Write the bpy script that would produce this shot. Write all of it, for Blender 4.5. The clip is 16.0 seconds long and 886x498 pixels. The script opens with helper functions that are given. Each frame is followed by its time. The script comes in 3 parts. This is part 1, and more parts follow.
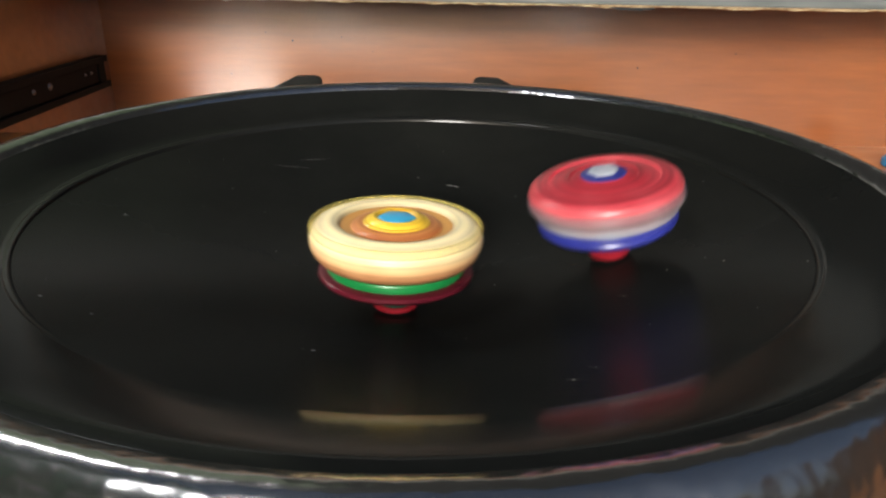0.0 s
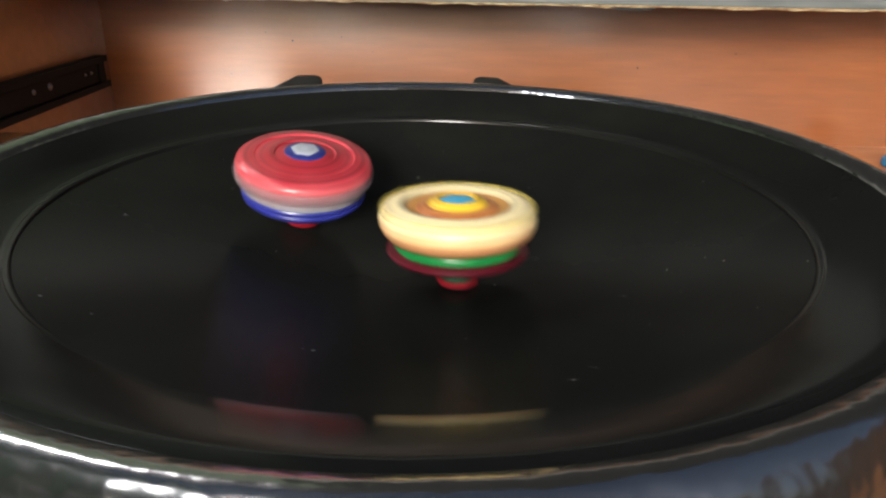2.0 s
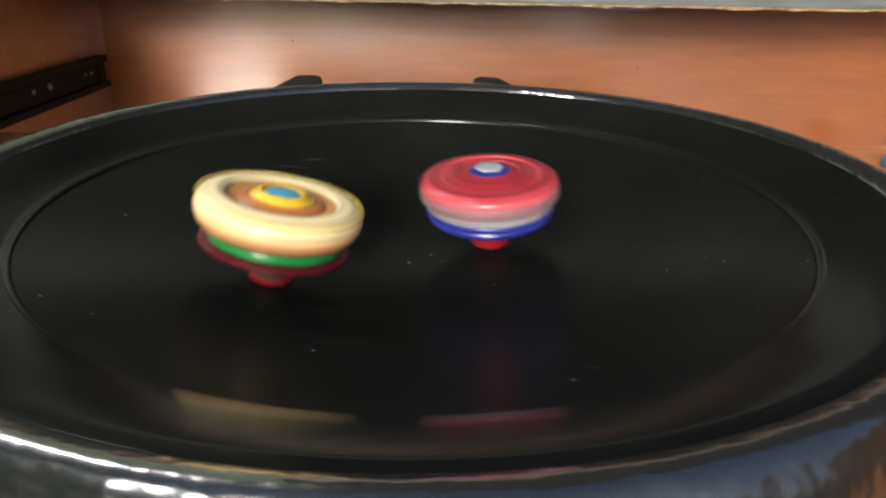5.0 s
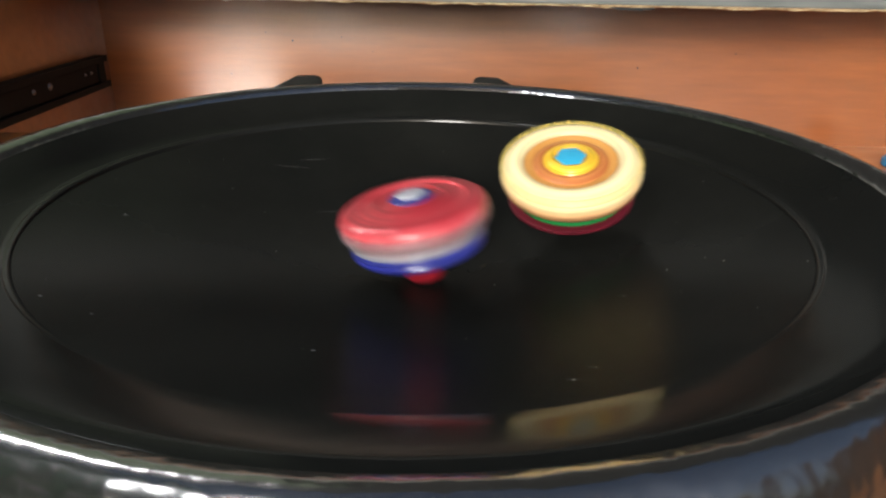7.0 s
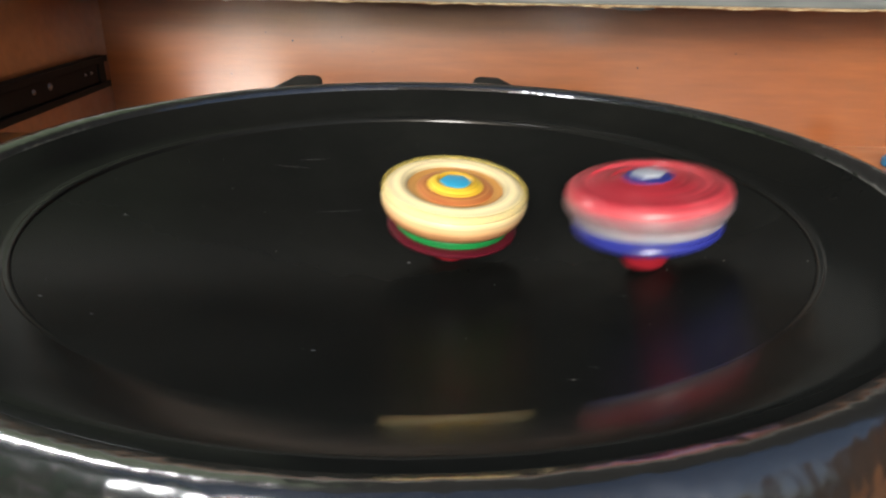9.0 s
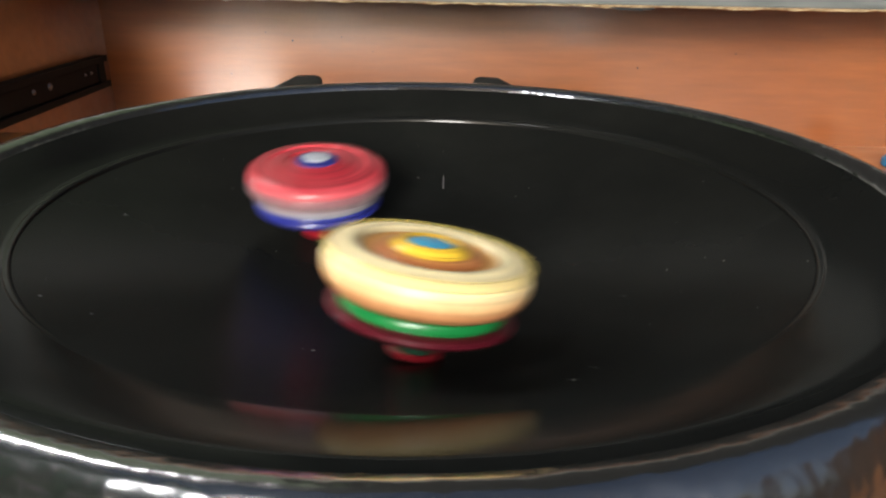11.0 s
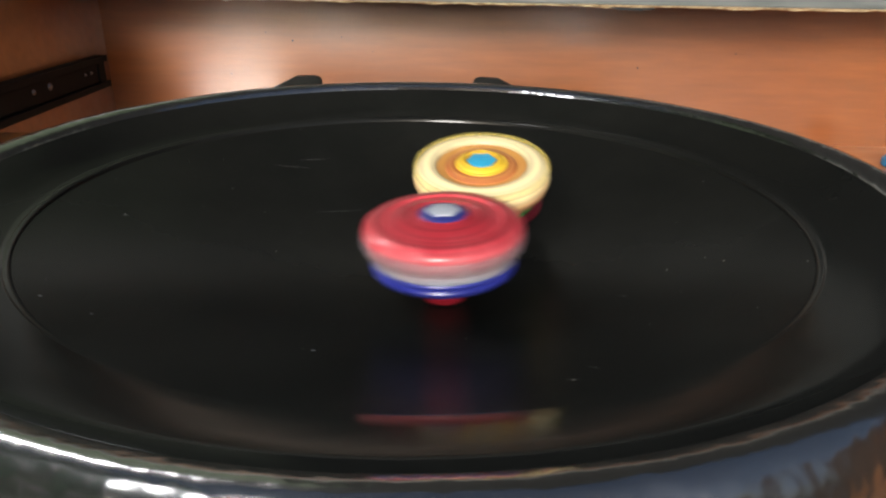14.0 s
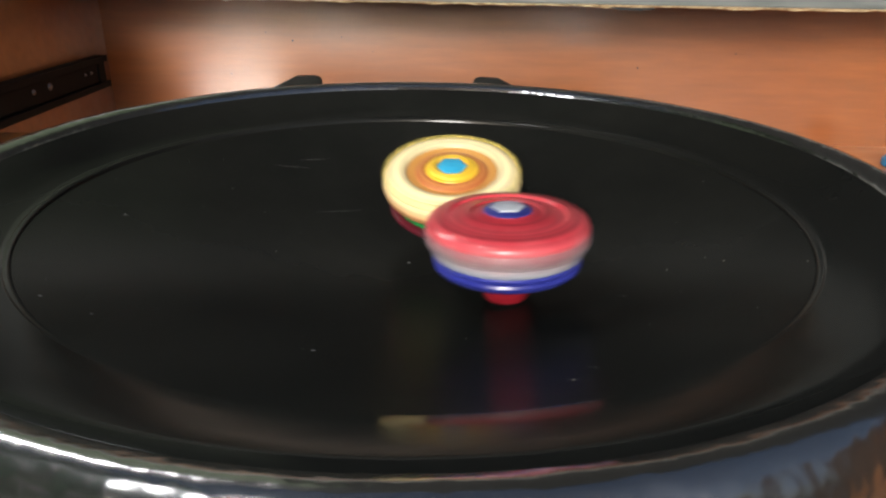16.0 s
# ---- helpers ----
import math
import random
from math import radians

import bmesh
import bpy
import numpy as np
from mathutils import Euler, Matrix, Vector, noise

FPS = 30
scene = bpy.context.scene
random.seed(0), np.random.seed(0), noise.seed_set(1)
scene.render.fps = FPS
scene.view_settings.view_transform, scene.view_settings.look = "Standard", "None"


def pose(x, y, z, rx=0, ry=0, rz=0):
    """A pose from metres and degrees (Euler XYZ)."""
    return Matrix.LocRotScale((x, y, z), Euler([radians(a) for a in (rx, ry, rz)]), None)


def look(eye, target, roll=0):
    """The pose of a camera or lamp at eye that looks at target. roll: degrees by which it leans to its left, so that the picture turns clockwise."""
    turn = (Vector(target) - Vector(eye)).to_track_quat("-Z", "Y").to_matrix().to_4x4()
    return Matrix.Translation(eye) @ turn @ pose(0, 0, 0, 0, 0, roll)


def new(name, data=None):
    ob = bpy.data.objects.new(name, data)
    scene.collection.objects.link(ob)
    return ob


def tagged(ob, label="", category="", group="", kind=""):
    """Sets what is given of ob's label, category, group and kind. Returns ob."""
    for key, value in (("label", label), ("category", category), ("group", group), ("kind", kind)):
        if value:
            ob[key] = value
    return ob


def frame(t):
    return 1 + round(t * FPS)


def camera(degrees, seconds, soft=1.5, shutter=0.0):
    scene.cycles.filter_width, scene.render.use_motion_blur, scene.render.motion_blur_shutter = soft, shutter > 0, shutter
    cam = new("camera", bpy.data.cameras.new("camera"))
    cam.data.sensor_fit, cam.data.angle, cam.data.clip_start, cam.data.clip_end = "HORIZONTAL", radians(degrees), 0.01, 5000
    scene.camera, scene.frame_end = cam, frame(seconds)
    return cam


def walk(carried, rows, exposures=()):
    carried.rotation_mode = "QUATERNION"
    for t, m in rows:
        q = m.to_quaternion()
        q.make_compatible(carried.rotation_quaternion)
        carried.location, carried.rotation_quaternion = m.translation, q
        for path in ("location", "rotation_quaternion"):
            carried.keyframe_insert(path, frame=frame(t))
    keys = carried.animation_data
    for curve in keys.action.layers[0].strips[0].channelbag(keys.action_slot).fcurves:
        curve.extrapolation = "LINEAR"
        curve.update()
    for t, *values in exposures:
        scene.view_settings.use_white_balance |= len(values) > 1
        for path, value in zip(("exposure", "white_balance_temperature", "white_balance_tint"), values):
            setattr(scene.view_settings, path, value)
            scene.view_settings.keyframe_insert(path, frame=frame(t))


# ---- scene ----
cam = camera(66.3, 16.0, soft=2.2, shutter=0.5)
EYE = (0.00673, -0.19022, 0.06392)
AIM = (0.00673, -0.19022 + math.cos(0.4005), 0.06392 - math.sin(0.4005))
walk(cam, [(0.0, look(EYE, AIM, 1.014)), (16.0, look(EYE, AIM, 1.014))], [(t, 0.9 + d, 6100, 10) for t, d in ((0.0, 0.0), (2.5, 0.0), (2.7, -0.18), (2.8, -0.42), (2.9, -0.5), (3.0, -0.42), (3.1, -0.1), (3.3, 0.0), (16.0, 0.0))])

# ---- light ----
world = bpy.data.worlds.new("sky")
scene.world = world
world.use_nodes = True
sky = world.node_tree.nodes.new("ShaderNodeTexSky")
sky.sky_type = "NISHITA"
sky.sun_disc = False
sky.sun_elevation, sky.sun_rotation = radians(18.0), radians(191)
sky.air_density, sky.dust_density, sky.ozone_density = 0.8, 6.0, 1.0
world.node_tree.links.new(sky.outputs[0], world.node_tree.nodes["Background"].inputs[0])
world.node_tree.nodes["Background"].inputs[1].default_value = 0.078

sun = bpy.data.lights.new("sun", "SUN")
sun.energy, sun.angle, sun.color = 1.85, radians(13), (1.0, 0.94, 0.85)
new("sun", sun).matrix_world = look((-0.47, -3.0, 1.0), (0, 0, 0))


# ---- materials ----
class Mat:
    """A node material in the making."""

    def __init__(self, name, colour=(0.5, 0.5, 0.5), rough=0.5, metal=0.0, coat=0.0, spec=0.5):
        self.m = bpy.data.materials.new(name)
        self.m.use_nodes = True
        self.n, self.l = self.m.node_tree.nodes, self.m.node_tree.links
        self.b = self.n["Principled BSDF"]
        for key, value in (("Base Color", (*colour, 1)), ("Roughness", rough), ("Metallic", metal), ("Coat Weight", coat), ("Specular IOR Level", spec)):
            self.b.inputs[key].default_value = value
        self.co = self.n.new("ShaderNodeTexCoord").outputs["Object"]

    def node(self, kind, **values):
        nd = self.n.new(kind)
        for key, value in values.items():
            nd.inputs[key.replace("_", " ")].default_value = value
        return nd

    def put(self, out, socket):
        self.l.new(out, self.b.inputs[socket] if isinstance(socket, str) else socket)

    def at(self, scale=(1, 1, 1), turn=(0, 0, 0)):
        mp = self.node("ShaderNodeMapping")
        mp.inputs["Scale"].default_value, mp.inputs["Rotation"].default_value = scale, turn
        self.l.new(self.co, mp.inputs["Vector"])
        return mp.outputs[0]

    def noise(self, vec, scale, detail=5, rough=0.55):
        nd = self.node("ShaderNodeTexNoise", Scale=scale, Detail=detail, Roughness=rough)
        self.l.new(vec, nd.inputs["Vector"])
        return nd.outputs["Fac"]

    def ramp(self, fac, stops):
        nd = self.n.new("ShaderNodeValToRGB")
        el = nd.color_ramp.elements
        while len(el) < len(stops):
            el.new(0.5)
        for e, (p, c) in zip(el, stops):
            e.position, e.color = p, (*c, 1) if len(c) == 3 else c
        self.l.new(fac, nd.inputs[0])
        return nd.outputs[0]

    def mix(self, fac, a, b):
        nd = self.n.new("ShaderNodeMix")
        nd.data_type = "RGBA"
        for sock, v in ((nd.inputs[0], fac), (nd.inputs[6], a), (nd.inputs[7], b)):
            if isinstance(v, (int, float)):
                sock.default_value = v
            elif isinstance(v, tuple):
                sock.default_value = (*v, 1)
            else:
                self.l.new(v, sock)
        return nd.outputs[2]

    def bump(self, fac, strength, dist):
        nd = self.node("ShaderNodeBump", Strength=strength, Distance=dist)
        self.l.new(fac, nd.inputs["Height"])
        self.put(nd.outputs[0], "Normal")
        self.put(nd.outputs[0], "Coat Normal")
        return self


def grey(v):
    return (v, v, v)


def wood(name, dark, mid, light, rough=0.34, along=(1, 9, 9)):
    """Varnished orange veneer with long grain and slow colour drift."""
    k = Mat(name, mid, rough, coat=1.0)
    k.b.inputs["Coat Roughness"].default_value, k.b.inputs["Coat IOR"].default_value = 0.27, 1.95
    v = k.at(along)
    grain = k.noise(v, 22, 8, 0.62)
    slow = k.noise(k.at((1, 3, 3)), 4.5, 3)
    base = k.ramp(grain, [(0.3, dark), (0.52, mid), (0.72, light)])
    tint = k.ramp(slow, [(0.35, (0.82, 0.78, 0.74)), (0.65, (1.0, 1.0, 1.0))])
    mul = k.n.new("ShaderNodeMix")
    mul.data_type, mul.blend_type = "RGBA", "MULTIPLY"
    mul.inputs[0].default_value = 0.8
    k.l.new(base, mul.inputs[6]), k.l.new(tint, mul.inputs[7])
    specks = k.noise(k.at((1, 1, 1)), 160, 2)
    dirt = k.ramp(specks, [(0.76, grey(0.0)), (0.8, grey(1.0))])
    k.put(k.mix(dirt, mul.outputs[2], (0.15, 0.07, 0.035)), "Base Color")
    k.put(k.ramp(k.noise(v, 9, 4), [(0.3, grey(rough - 0.05)), (0.7, grey(rough + 0.1))]), "Roughness")
    return k.bump(grain, 0.08, 0.0006).m


def glossy_black(name, rough, seed=0.0, coat=0.0, spec=0.5, ior=1.5, wave=0.04, wear=0.1):
    """Black moulded plastic with dust specks, wipe marks and fine scratches."""
    k = Mat(name, grey(0.006), rough, coat=coat, spec=spec)
    k.b.inputs["IOR"].default_value = ior
    k.b.inputs["Coat Roughness"].default_value, k.b.inputs["Coat IOR"].default_value = 0.2, 2.6
    v = k.at((1, 1, 1), (0, 0, seed))
    vor = k.node("ShaderNodeTexVoronoi", Scale=130.0)
    k.l.new(v, vor.inputs["Vector"])
    dot = k.ramp(vor.outputs["Distance"], [(0.05, grey(1.0)), (0.09, grey(0.0))])
    where = k.ramp(k.noise(v, 37, 2), [(0.6, grey(0.0)), (0.68, grey(0.55))])
    both = k.n.new("ShaderNodeMath")
    both.operation = "MULTIPLY"
    k.l.new(dot, both.inputs[0]), k.l.new(where, both.inputs[1])
    film = k.ramp(k.noise(v, 18, 6, 0.65), [(0.4, (0.0080, 0.0086, 0.0080)), (0.75, (0.0135, 0.0140, 0.0126))])
    k.put(k.mix(both.outputs[0], film, grey(0.35)), "Base Color")
    wipe = k.noise(k.at((2, 9, 3), (0, 0, 0.5 + seed)), 16, 6, 0.7)
    k.put(k.ramp(wipe, [(0.35, grey(rough)), (0.75, grey(rough + wear))]), "Roughness")
    return k.bump(k.noise(v, 60 if wave < 0.1 else 55, 3), wave, 0.0005 if wave < 0.1 else 0.0016).m


def spun(name, inner, outer, rough=0.3, rings=900.0, spec=0.5, coat=0.0):
    """Toy plastic whose colour streaks run in circles round the axis."""
    k = Mat(name, inner, rough, coat=coat, spec=spec)
    sep = k.n.new("ShaderNodeSeparateXYZ")
    k.l.new(k.co, sep.inputs[0])
    flat = k.n.new("ShaderNodeCombineXYZ")
    k.l.new(sep.outputs[0], flat.inputs[0]), k.l.new(sep.outputs[1], flat.inputs[1])
    dist = k.n.new("ShaderNodeVectorMath")
    dist.operation = "LENGTH"
    k.l.new(flat.outputs[0], dist.inputs[0])
    pos = k.n.new("ShaderNodeCombineXYZ")
    k.l.new(dist.outputs["Value"], pos.inputs[0]), k.l.new(sep.outputs[2], pos.inputs[2])
    streak = k.noise(pos.outputs[0], rings, 3, 0.6)
    blotch = k.noise(k.co, 60, 2)
    half = k.mix(0.25, streak, blotch)
    k.put(k.ramp(half, [(0.36, inner), (0.62, outer)]), "Base Color")
    return k.m


def banded(name, stops, rough=0.35, rings=700.0, top=0.030, wobble=0.0025):
    """Toy plastic with colour bands up its height (stops in metres of height) and streaks that run in circles."""
    k = Mat(name, stops[0][1], rough)
    sep = k.n.new("ShaderNodeSeparateXYZ")
    k.l.new(k.co, sep.inputs[0])
    flat = k.n.new("ShaderNodeCombineXYZ")
    k.l.new(sep.outputs[0], flat.inputs[0]), k.l.new(sep.outputs[1], flat.inputs[1])
    dist = k.n.new("ShaderNodeVectorMath")
    dist.operation = "LENGTH"
    k.l.new(flat.outputs[0], dist.inputs[0])
    pos = k.n.new("ShaderNodeCombineXYZ")
    k.l.new(dist.outputs["Value"], pos.inputs[0]), k.l.new(sep.outputs[2], pos.inputs[2])
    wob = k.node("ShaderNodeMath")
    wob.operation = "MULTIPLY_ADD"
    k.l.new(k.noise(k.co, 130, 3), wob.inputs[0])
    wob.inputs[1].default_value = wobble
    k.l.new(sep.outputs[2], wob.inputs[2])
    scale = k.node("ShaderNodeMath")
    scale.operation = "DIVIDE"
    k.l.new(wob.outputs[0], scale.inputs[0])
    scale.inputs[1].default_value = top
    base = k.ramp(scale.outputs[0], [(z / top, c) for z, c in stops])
    streak = k.ramp(k.noise(pos.outputs[0], rings, 3, 0.6), [(0.36, grey(0.45)), (0.5, grey(0.85)), (0.66, grey(1.25))])
    mul = k.n.new("ShaderNodeMix")
    mul.data_type, mul.blend_type = "RGBA", "MULTIPLY"
    mul.inputs[0].default_value = 0.85
    k.l.new(base, mul.inputs[6]), k.l.new(streak, mul.inputs[7])
    k.put(mul.outputs[2], "Base Color")
    return k.m


M_WOOD = wood("orange_veneer", (0.185, 0.050, 0.003), (0.22, 0.060, 0.004), (0.25, 0.073, 0.006))
M_FLOORWOOD = wood("pale_orange_veneer", (0.42, 0.15, 0.03), (0.5, 0.19, 0.042), (0.56, 0.23, 0.06), 0.4, (1, 8, 8))
M_BOWL = glossy_black("glossy_black_plastic", 0.2, ior=1.13, wear=0.05)
M_SLOPE = glossy_black("smooth_black_plastic", 0.1, 0.3, ior=1.125, wear=0.07)
M_RING = glossy_black("ring_black_plastic", 0.14, 0.6, ior=1.28)
M_RIM = glossy_black("polished_black_plastic", 0.16, 0.9, 1.0, wave=0.9, wear=0.08)
M_TAB = glossy_black("satin_black_plastic", 0.5, 0.4, ior=1.12)
M_STEEL = glossy_black("blackened_steel", 0.5, 1.7, ior=1.15)
M_ZINC = Mat("zinc_screw", grey(0.22), 0.5, 1.0).m
M_SCUFF = Mat("scuffed_plastic", grey(0.035), 0.7).m
M_LINT = Mat("white_lint", grey(0.6), 0.9).m
M_HOLE = Mat("dark_hole", grey(0.01), 0.8).m

k = Mat("grey_laminate", grey(0.3), 0.45)
k.put(k.ramp(k.noise(k.at((1, 6, 6)), 40, 5), [(0.35, (0.085, 0.1, 0.1)), (0.65, (0.13, 0.145, 0.145))]), "Base Color")
M_LAMINATE = k.m
k = Mat("raw_chipboard", (0.6, 0.42, 0.22), 0.85)
k.put(k.ramp(k.noise(k.at((1, 3, 3)), 220, 5), [(0.3, (0.14, 0.08, 0.035)), (0.5, (0.3, 0.21, 0.11)), (0.75, (0.45, 0.36, 0.22))]), "Base Color")
M_CHIP = k.bump(k.noise(k.co, 300, 3), 0.5, 0.001).m

k = Mat("dark_floor_tiles", grey(0.1), 0.35)
k.put(k.ramp(k.noise(k.co, 5, 5), [(0.3, (0.07, 0.06, 0.05)), (0.7, (0.14, 0.12, 0.1))]), "Base Color")
M_TILE = k.m
k = Mat("dark_brown_panels", grey(0.05), 0.6, spec=0.1)
k.put(k.ramp(k.noise(k.at((6, 6, 1)), 6, 5), [(0.3, (0.010, 0.010, 0.010)), (0.7, (0.022, 0.022, 0.022))]), "Base Color")
M_DARKWALL = k.m
# Invented blotches that break up what the left rim reflects.
k = Mat("reflection_mottled_wall", grey(0.2), 0.8)
k.put(k.ramp(k.noise(k.at((1, 1, 1.3)), 2.6, 5, 0.6), [(0.36, (0.02, 0.024, 0.024)), (0.46, (0.03, 0.11, 0.05)), (0.5, (0.10, 0.12, 0.12)), (0.6, (0.24, 0.26, 0.27))]), "Base Color")
M_MOTTLED = k.m
k = Mat("brown_render", grey(0.2), 0.8)
k.put(k.ramp(k.noise(k.co, 4, 6), [(0.3, (0.09, 0.045, 0.028)), (0.7, (0.16, 0.085, 0.055))]), "Base Color")
M_BROWNWALL = k.m

# Emission for the two panels added out of view.
k = Mat("added_panel_glow", grey(0.8), 0.5)
k.b.inputs["Emission Color"].default_value, k.b.inputs["Emission Strength"].default_value = (1, 0.97, 0.92, 1), 26.0
M_GLOW = k.m
M_BOXGREEN = spun("dark_green_box", (0.028, 0.056, 0.02), (0.038, 0.074, 0.027), 0.5)
# Cream and peach ring; the darker low stops paint in its underside shade.
M_BUN = banded("cream_tan_shaded_plastic", [(0.01655, (0.34, 0.13, 0.045)), (0.02033, (0.6, 0.3, 0.13)), (0.02270, (0.85, 0.6, 0.3)), (0.02478, (0.94, 0.81, 0.46))], 0.38, 260.0)
M_REDBODY = banded("red_to_silver_plastic", [(0.01466, (0.2, 0.25, 0.4)), (0.01749, (0.42, 0.48, 0.56)), (0.02033, (0.5, 0.42, 0.46)), (0.02317, (0.5, 0.17, 0.19)), (0.02601, (0.52, 0.075, 0.09)), (0.02837, (0.42, 0.03, 0.045))], 0.3, 420.0, wobble=0.0045)
M_BROWNISH = spun("brown_plastic", (0.46, 0.2, 0.04), (0.7, 0.4, 0.12), 0.4, 500.0)
M_YELLOW = spun("yellow_plastic", (0.45, 0.23, 0.01), (0.86, 0.6, 0.045), 0.3, 700.0)
M_OLIVE = spun("olive_yellow_plastic", (0.78, 0.62, 0.14), (0.9, 0.74, 0.22), 0.5, spec=0.1)
M_OLIVE.node_tree.nodes["Principled BSDF"].inputs["Alpha"].default_value = 0.24
M_HAZE = spun("clear_grey_plastic", (0.2, 0.19, 0.2), (0.3, 0.28, 0.3), 0.4)
M_HAZE.node_tree.nodes["Principled BSDF"].inputs["Alpha"].default_value = 0.28
M_ORANGE = spun("burnt_orange_plastic", (0.36, 0.10, 0.025), (0.58, 0.25, 0.08), 0.35)
M_SKYBLUE = spun("sky_blue_plastic", (0.03, 0.32, 0.55), (0.06, 0.42, 0.68), 0.3)
M_GREEN = spun("green_plastic", (0.008, 0.15, 0.035), (0.02, 0.28, 0.065), 0.3)
M_MAROON = spun("maroon_plastic", (0.06, 0.005, 0.010), (0.11, 0.010, 0.020), 0.3)
M_DKGREEN = spun("dark_green_plastic", (0.01, 0.06, 0.03), (0.02, 0.1, 0.06), 0.35)
M_REDTIP = spun("bright_red_plastic", (0.24, 0.008, 0.018), (0.38, 0.018, 0.03), 0.4)
M_BLUE = spun("blue_plastic", (0.015, 0.02, 0.2), (0.05, 0.062, 0.38), 0.28)
M_WHITE = spun("white_plastic", (0.3, 0.33, 0.38), (0.45, 0.49, 0.55), 0.3)
M_NAVY = spun("navy_plastic", (0.012, 0.016, 0.13), (0.03, 0.04, 0.22), 0.35)
M_PAD = spun("dark_pad_plastic", (0.012, 0.01, 0.01), (0.03, 0.025, 0.025), 0.5)
M_CYANBIT = Mat("blue_rubber", (0.02, 0.2, 0.45), 0.45).m


# ---- mesh helpers ----
def mesh_of(name, bm, material, sharp=40, smooth=True):
    me = bpy.data.meshes.new(name)
    bmesh.ops.recalc_face_normals(bm, faces=bm.faces)
    for f in bm.faces:
        f.smooth = smooth
    bm.to_mesh(me)
    bm.free()
    if smooth:
        me.set_sharp_from_angle(angle=radians(sharp))
    me.materials.append(material)
    return me


def thing(name, label, category, group="", kind="", at=(0, 0, 0)):
    ob = new(name)
    ob.empty_display_size = 0.01
    ob.location = at
    return tagged(ob, label, category, group, kind)


def part(name, bm, material, parent, label="", sharp=40, smooth=True):
    ob = new(name, mesh_of(name, bm, material, sharp, smooth))
    ob.parent = parent
    return tagged(ob, label)


def lathe(profile, seg=96, closed=False):
    """Turn a profile of (radius, height) round z."""
    bm = bmesh.new()
    rings = []
    for r, z in profile:
        if r < 1e-7:
            rings.append([bm.verts.new((0, 0, z))])
        else:
            rings.append([bm.verts.new((r * math.cos(2 * math.pi * i / seg), r * math.sin(2 * math.pi * i / seg), z)) for i in range(seg)])
    pairs = list(zip(rings, rings[1:])) + ([(rings[-1], rings[0])] if closed else [])
    for a, b in pairs:
        for i in range(seg):
            j = (i + 1) % seg
            if len(a) == 1 and len(b) == 1:
                continue
            if len(a) == 1:
                bm.faces.new((a[0], b[i], b[j]))
            elif len(b) == 1:
                bm.faces.new((a[i], a[j], b[0]))
            else:
                bm.faces.new((a[i], a[j], b[j], b[i]))
    return bm


def box(lo, hi, bevel=0.0, segs=2):
    bm = bmesh.new()
    bmesh.ops.create_cube(bm, size=1.0)
    size = [b - a for a, b in zip(lo, hi)]
    mid = [(a + b) / 2 for a, b in zip(lo, hi)]
    for v in bm.verts:
        v.co = Vector([c * s + m for c, s, m in zip(v.co, size, mid)])
    if bevel:
        bmesh.ops.bevel(bm, geom=bm.edges[:], offset=bevel, segments=segs, affect="EDGES", profile=0.6)
    return bm


def prism(outline, z0, z1, bevel=0.0):
    """Raise an outline of (x, y) from z0 to z1."""
    bm = bmesh.new()
    face = bm.faces.new([bm.verts.new((x, y, z0)) for x, y in outline])
    up = bmesh.ops.extrude_face_region(bm, geom=[face])["geom"]
    bmesh.ops.translate(bm, vec=(0, 0, z1 - z0), verts=[g for g in up if isinstance(g, bmesh.types.BMVert)])
    if bevel:
        bmesh.ops.bevel(bm, geom=bm.edges[:], offset=bevel, segments=2, affect="EDGES", profile=0.6)
    return bm


def structure(name, bm, material, label, category, smooth=False):
    return tagged(new(name, mesh_of(name, bm, material, 40, smooth)), label, category, kind="structure")


FLOOR = -0.0357
BACK, LEFT, RIGHT = 0.2175, -0.1915, 0.42
SPECKS = ((-0.1197, 0.0011, 0.0004), (-0.0824, 0.0206, 0.0006), (-0.0538, 0.0230, 0.0004), (-0.0977, 0.0250, 0.0004), (0.1187, 0.0085, 0.0006), (-0.0361, 0.0151, 0.0003), (0.0390, 0.0271, 0.0003), (0.1746, 0.0174, 0.0004))

# ---- the furniture compartment ----
structure("floor", box((LEFT, -0.155, FLOOR - 0.018), (RIGHT, BACK, FLOOR)), M_FLOORWOOD, "pale orange wood-veneer board of the compartment floor", "floor")
back_panel = structure("wall_back", box((LEFT - 0.016, BACK, FLOOR - 0.018), (RIGHT + 0.016, BACK + 0.016, 0.07)), M_WOOD, "orange varnished wood-veneer back panel with dark specks", "wall")
side_panel = structure("wall_left", box((LEFT - 0.016, 0.05, FLOOR - 0.018), (LEFT, BACK, 0.07)), M_WOOD, "orange-brown wood-veneer side panel carrying a drawer slide", "wall")
structure("wall_right", box((RIGHT, -0.155, FLOOR - 0.018), (RIGHT + 0.016, BACK, 0.07)), M_WOOD, "orange wood-veneer side panel", "wall")


for x, z, r in SPECKS:
    speck = new("speck", mesh_of("speck", lathe([(0, 0.0001), (r * 0.7, 0.0001), (r, 0.0)], 7), M_HOLE))
    speck.matrix_basis = pose(x, BACK - 0.00005, z, 90, 0, 0)
    speck.parent = back_panel


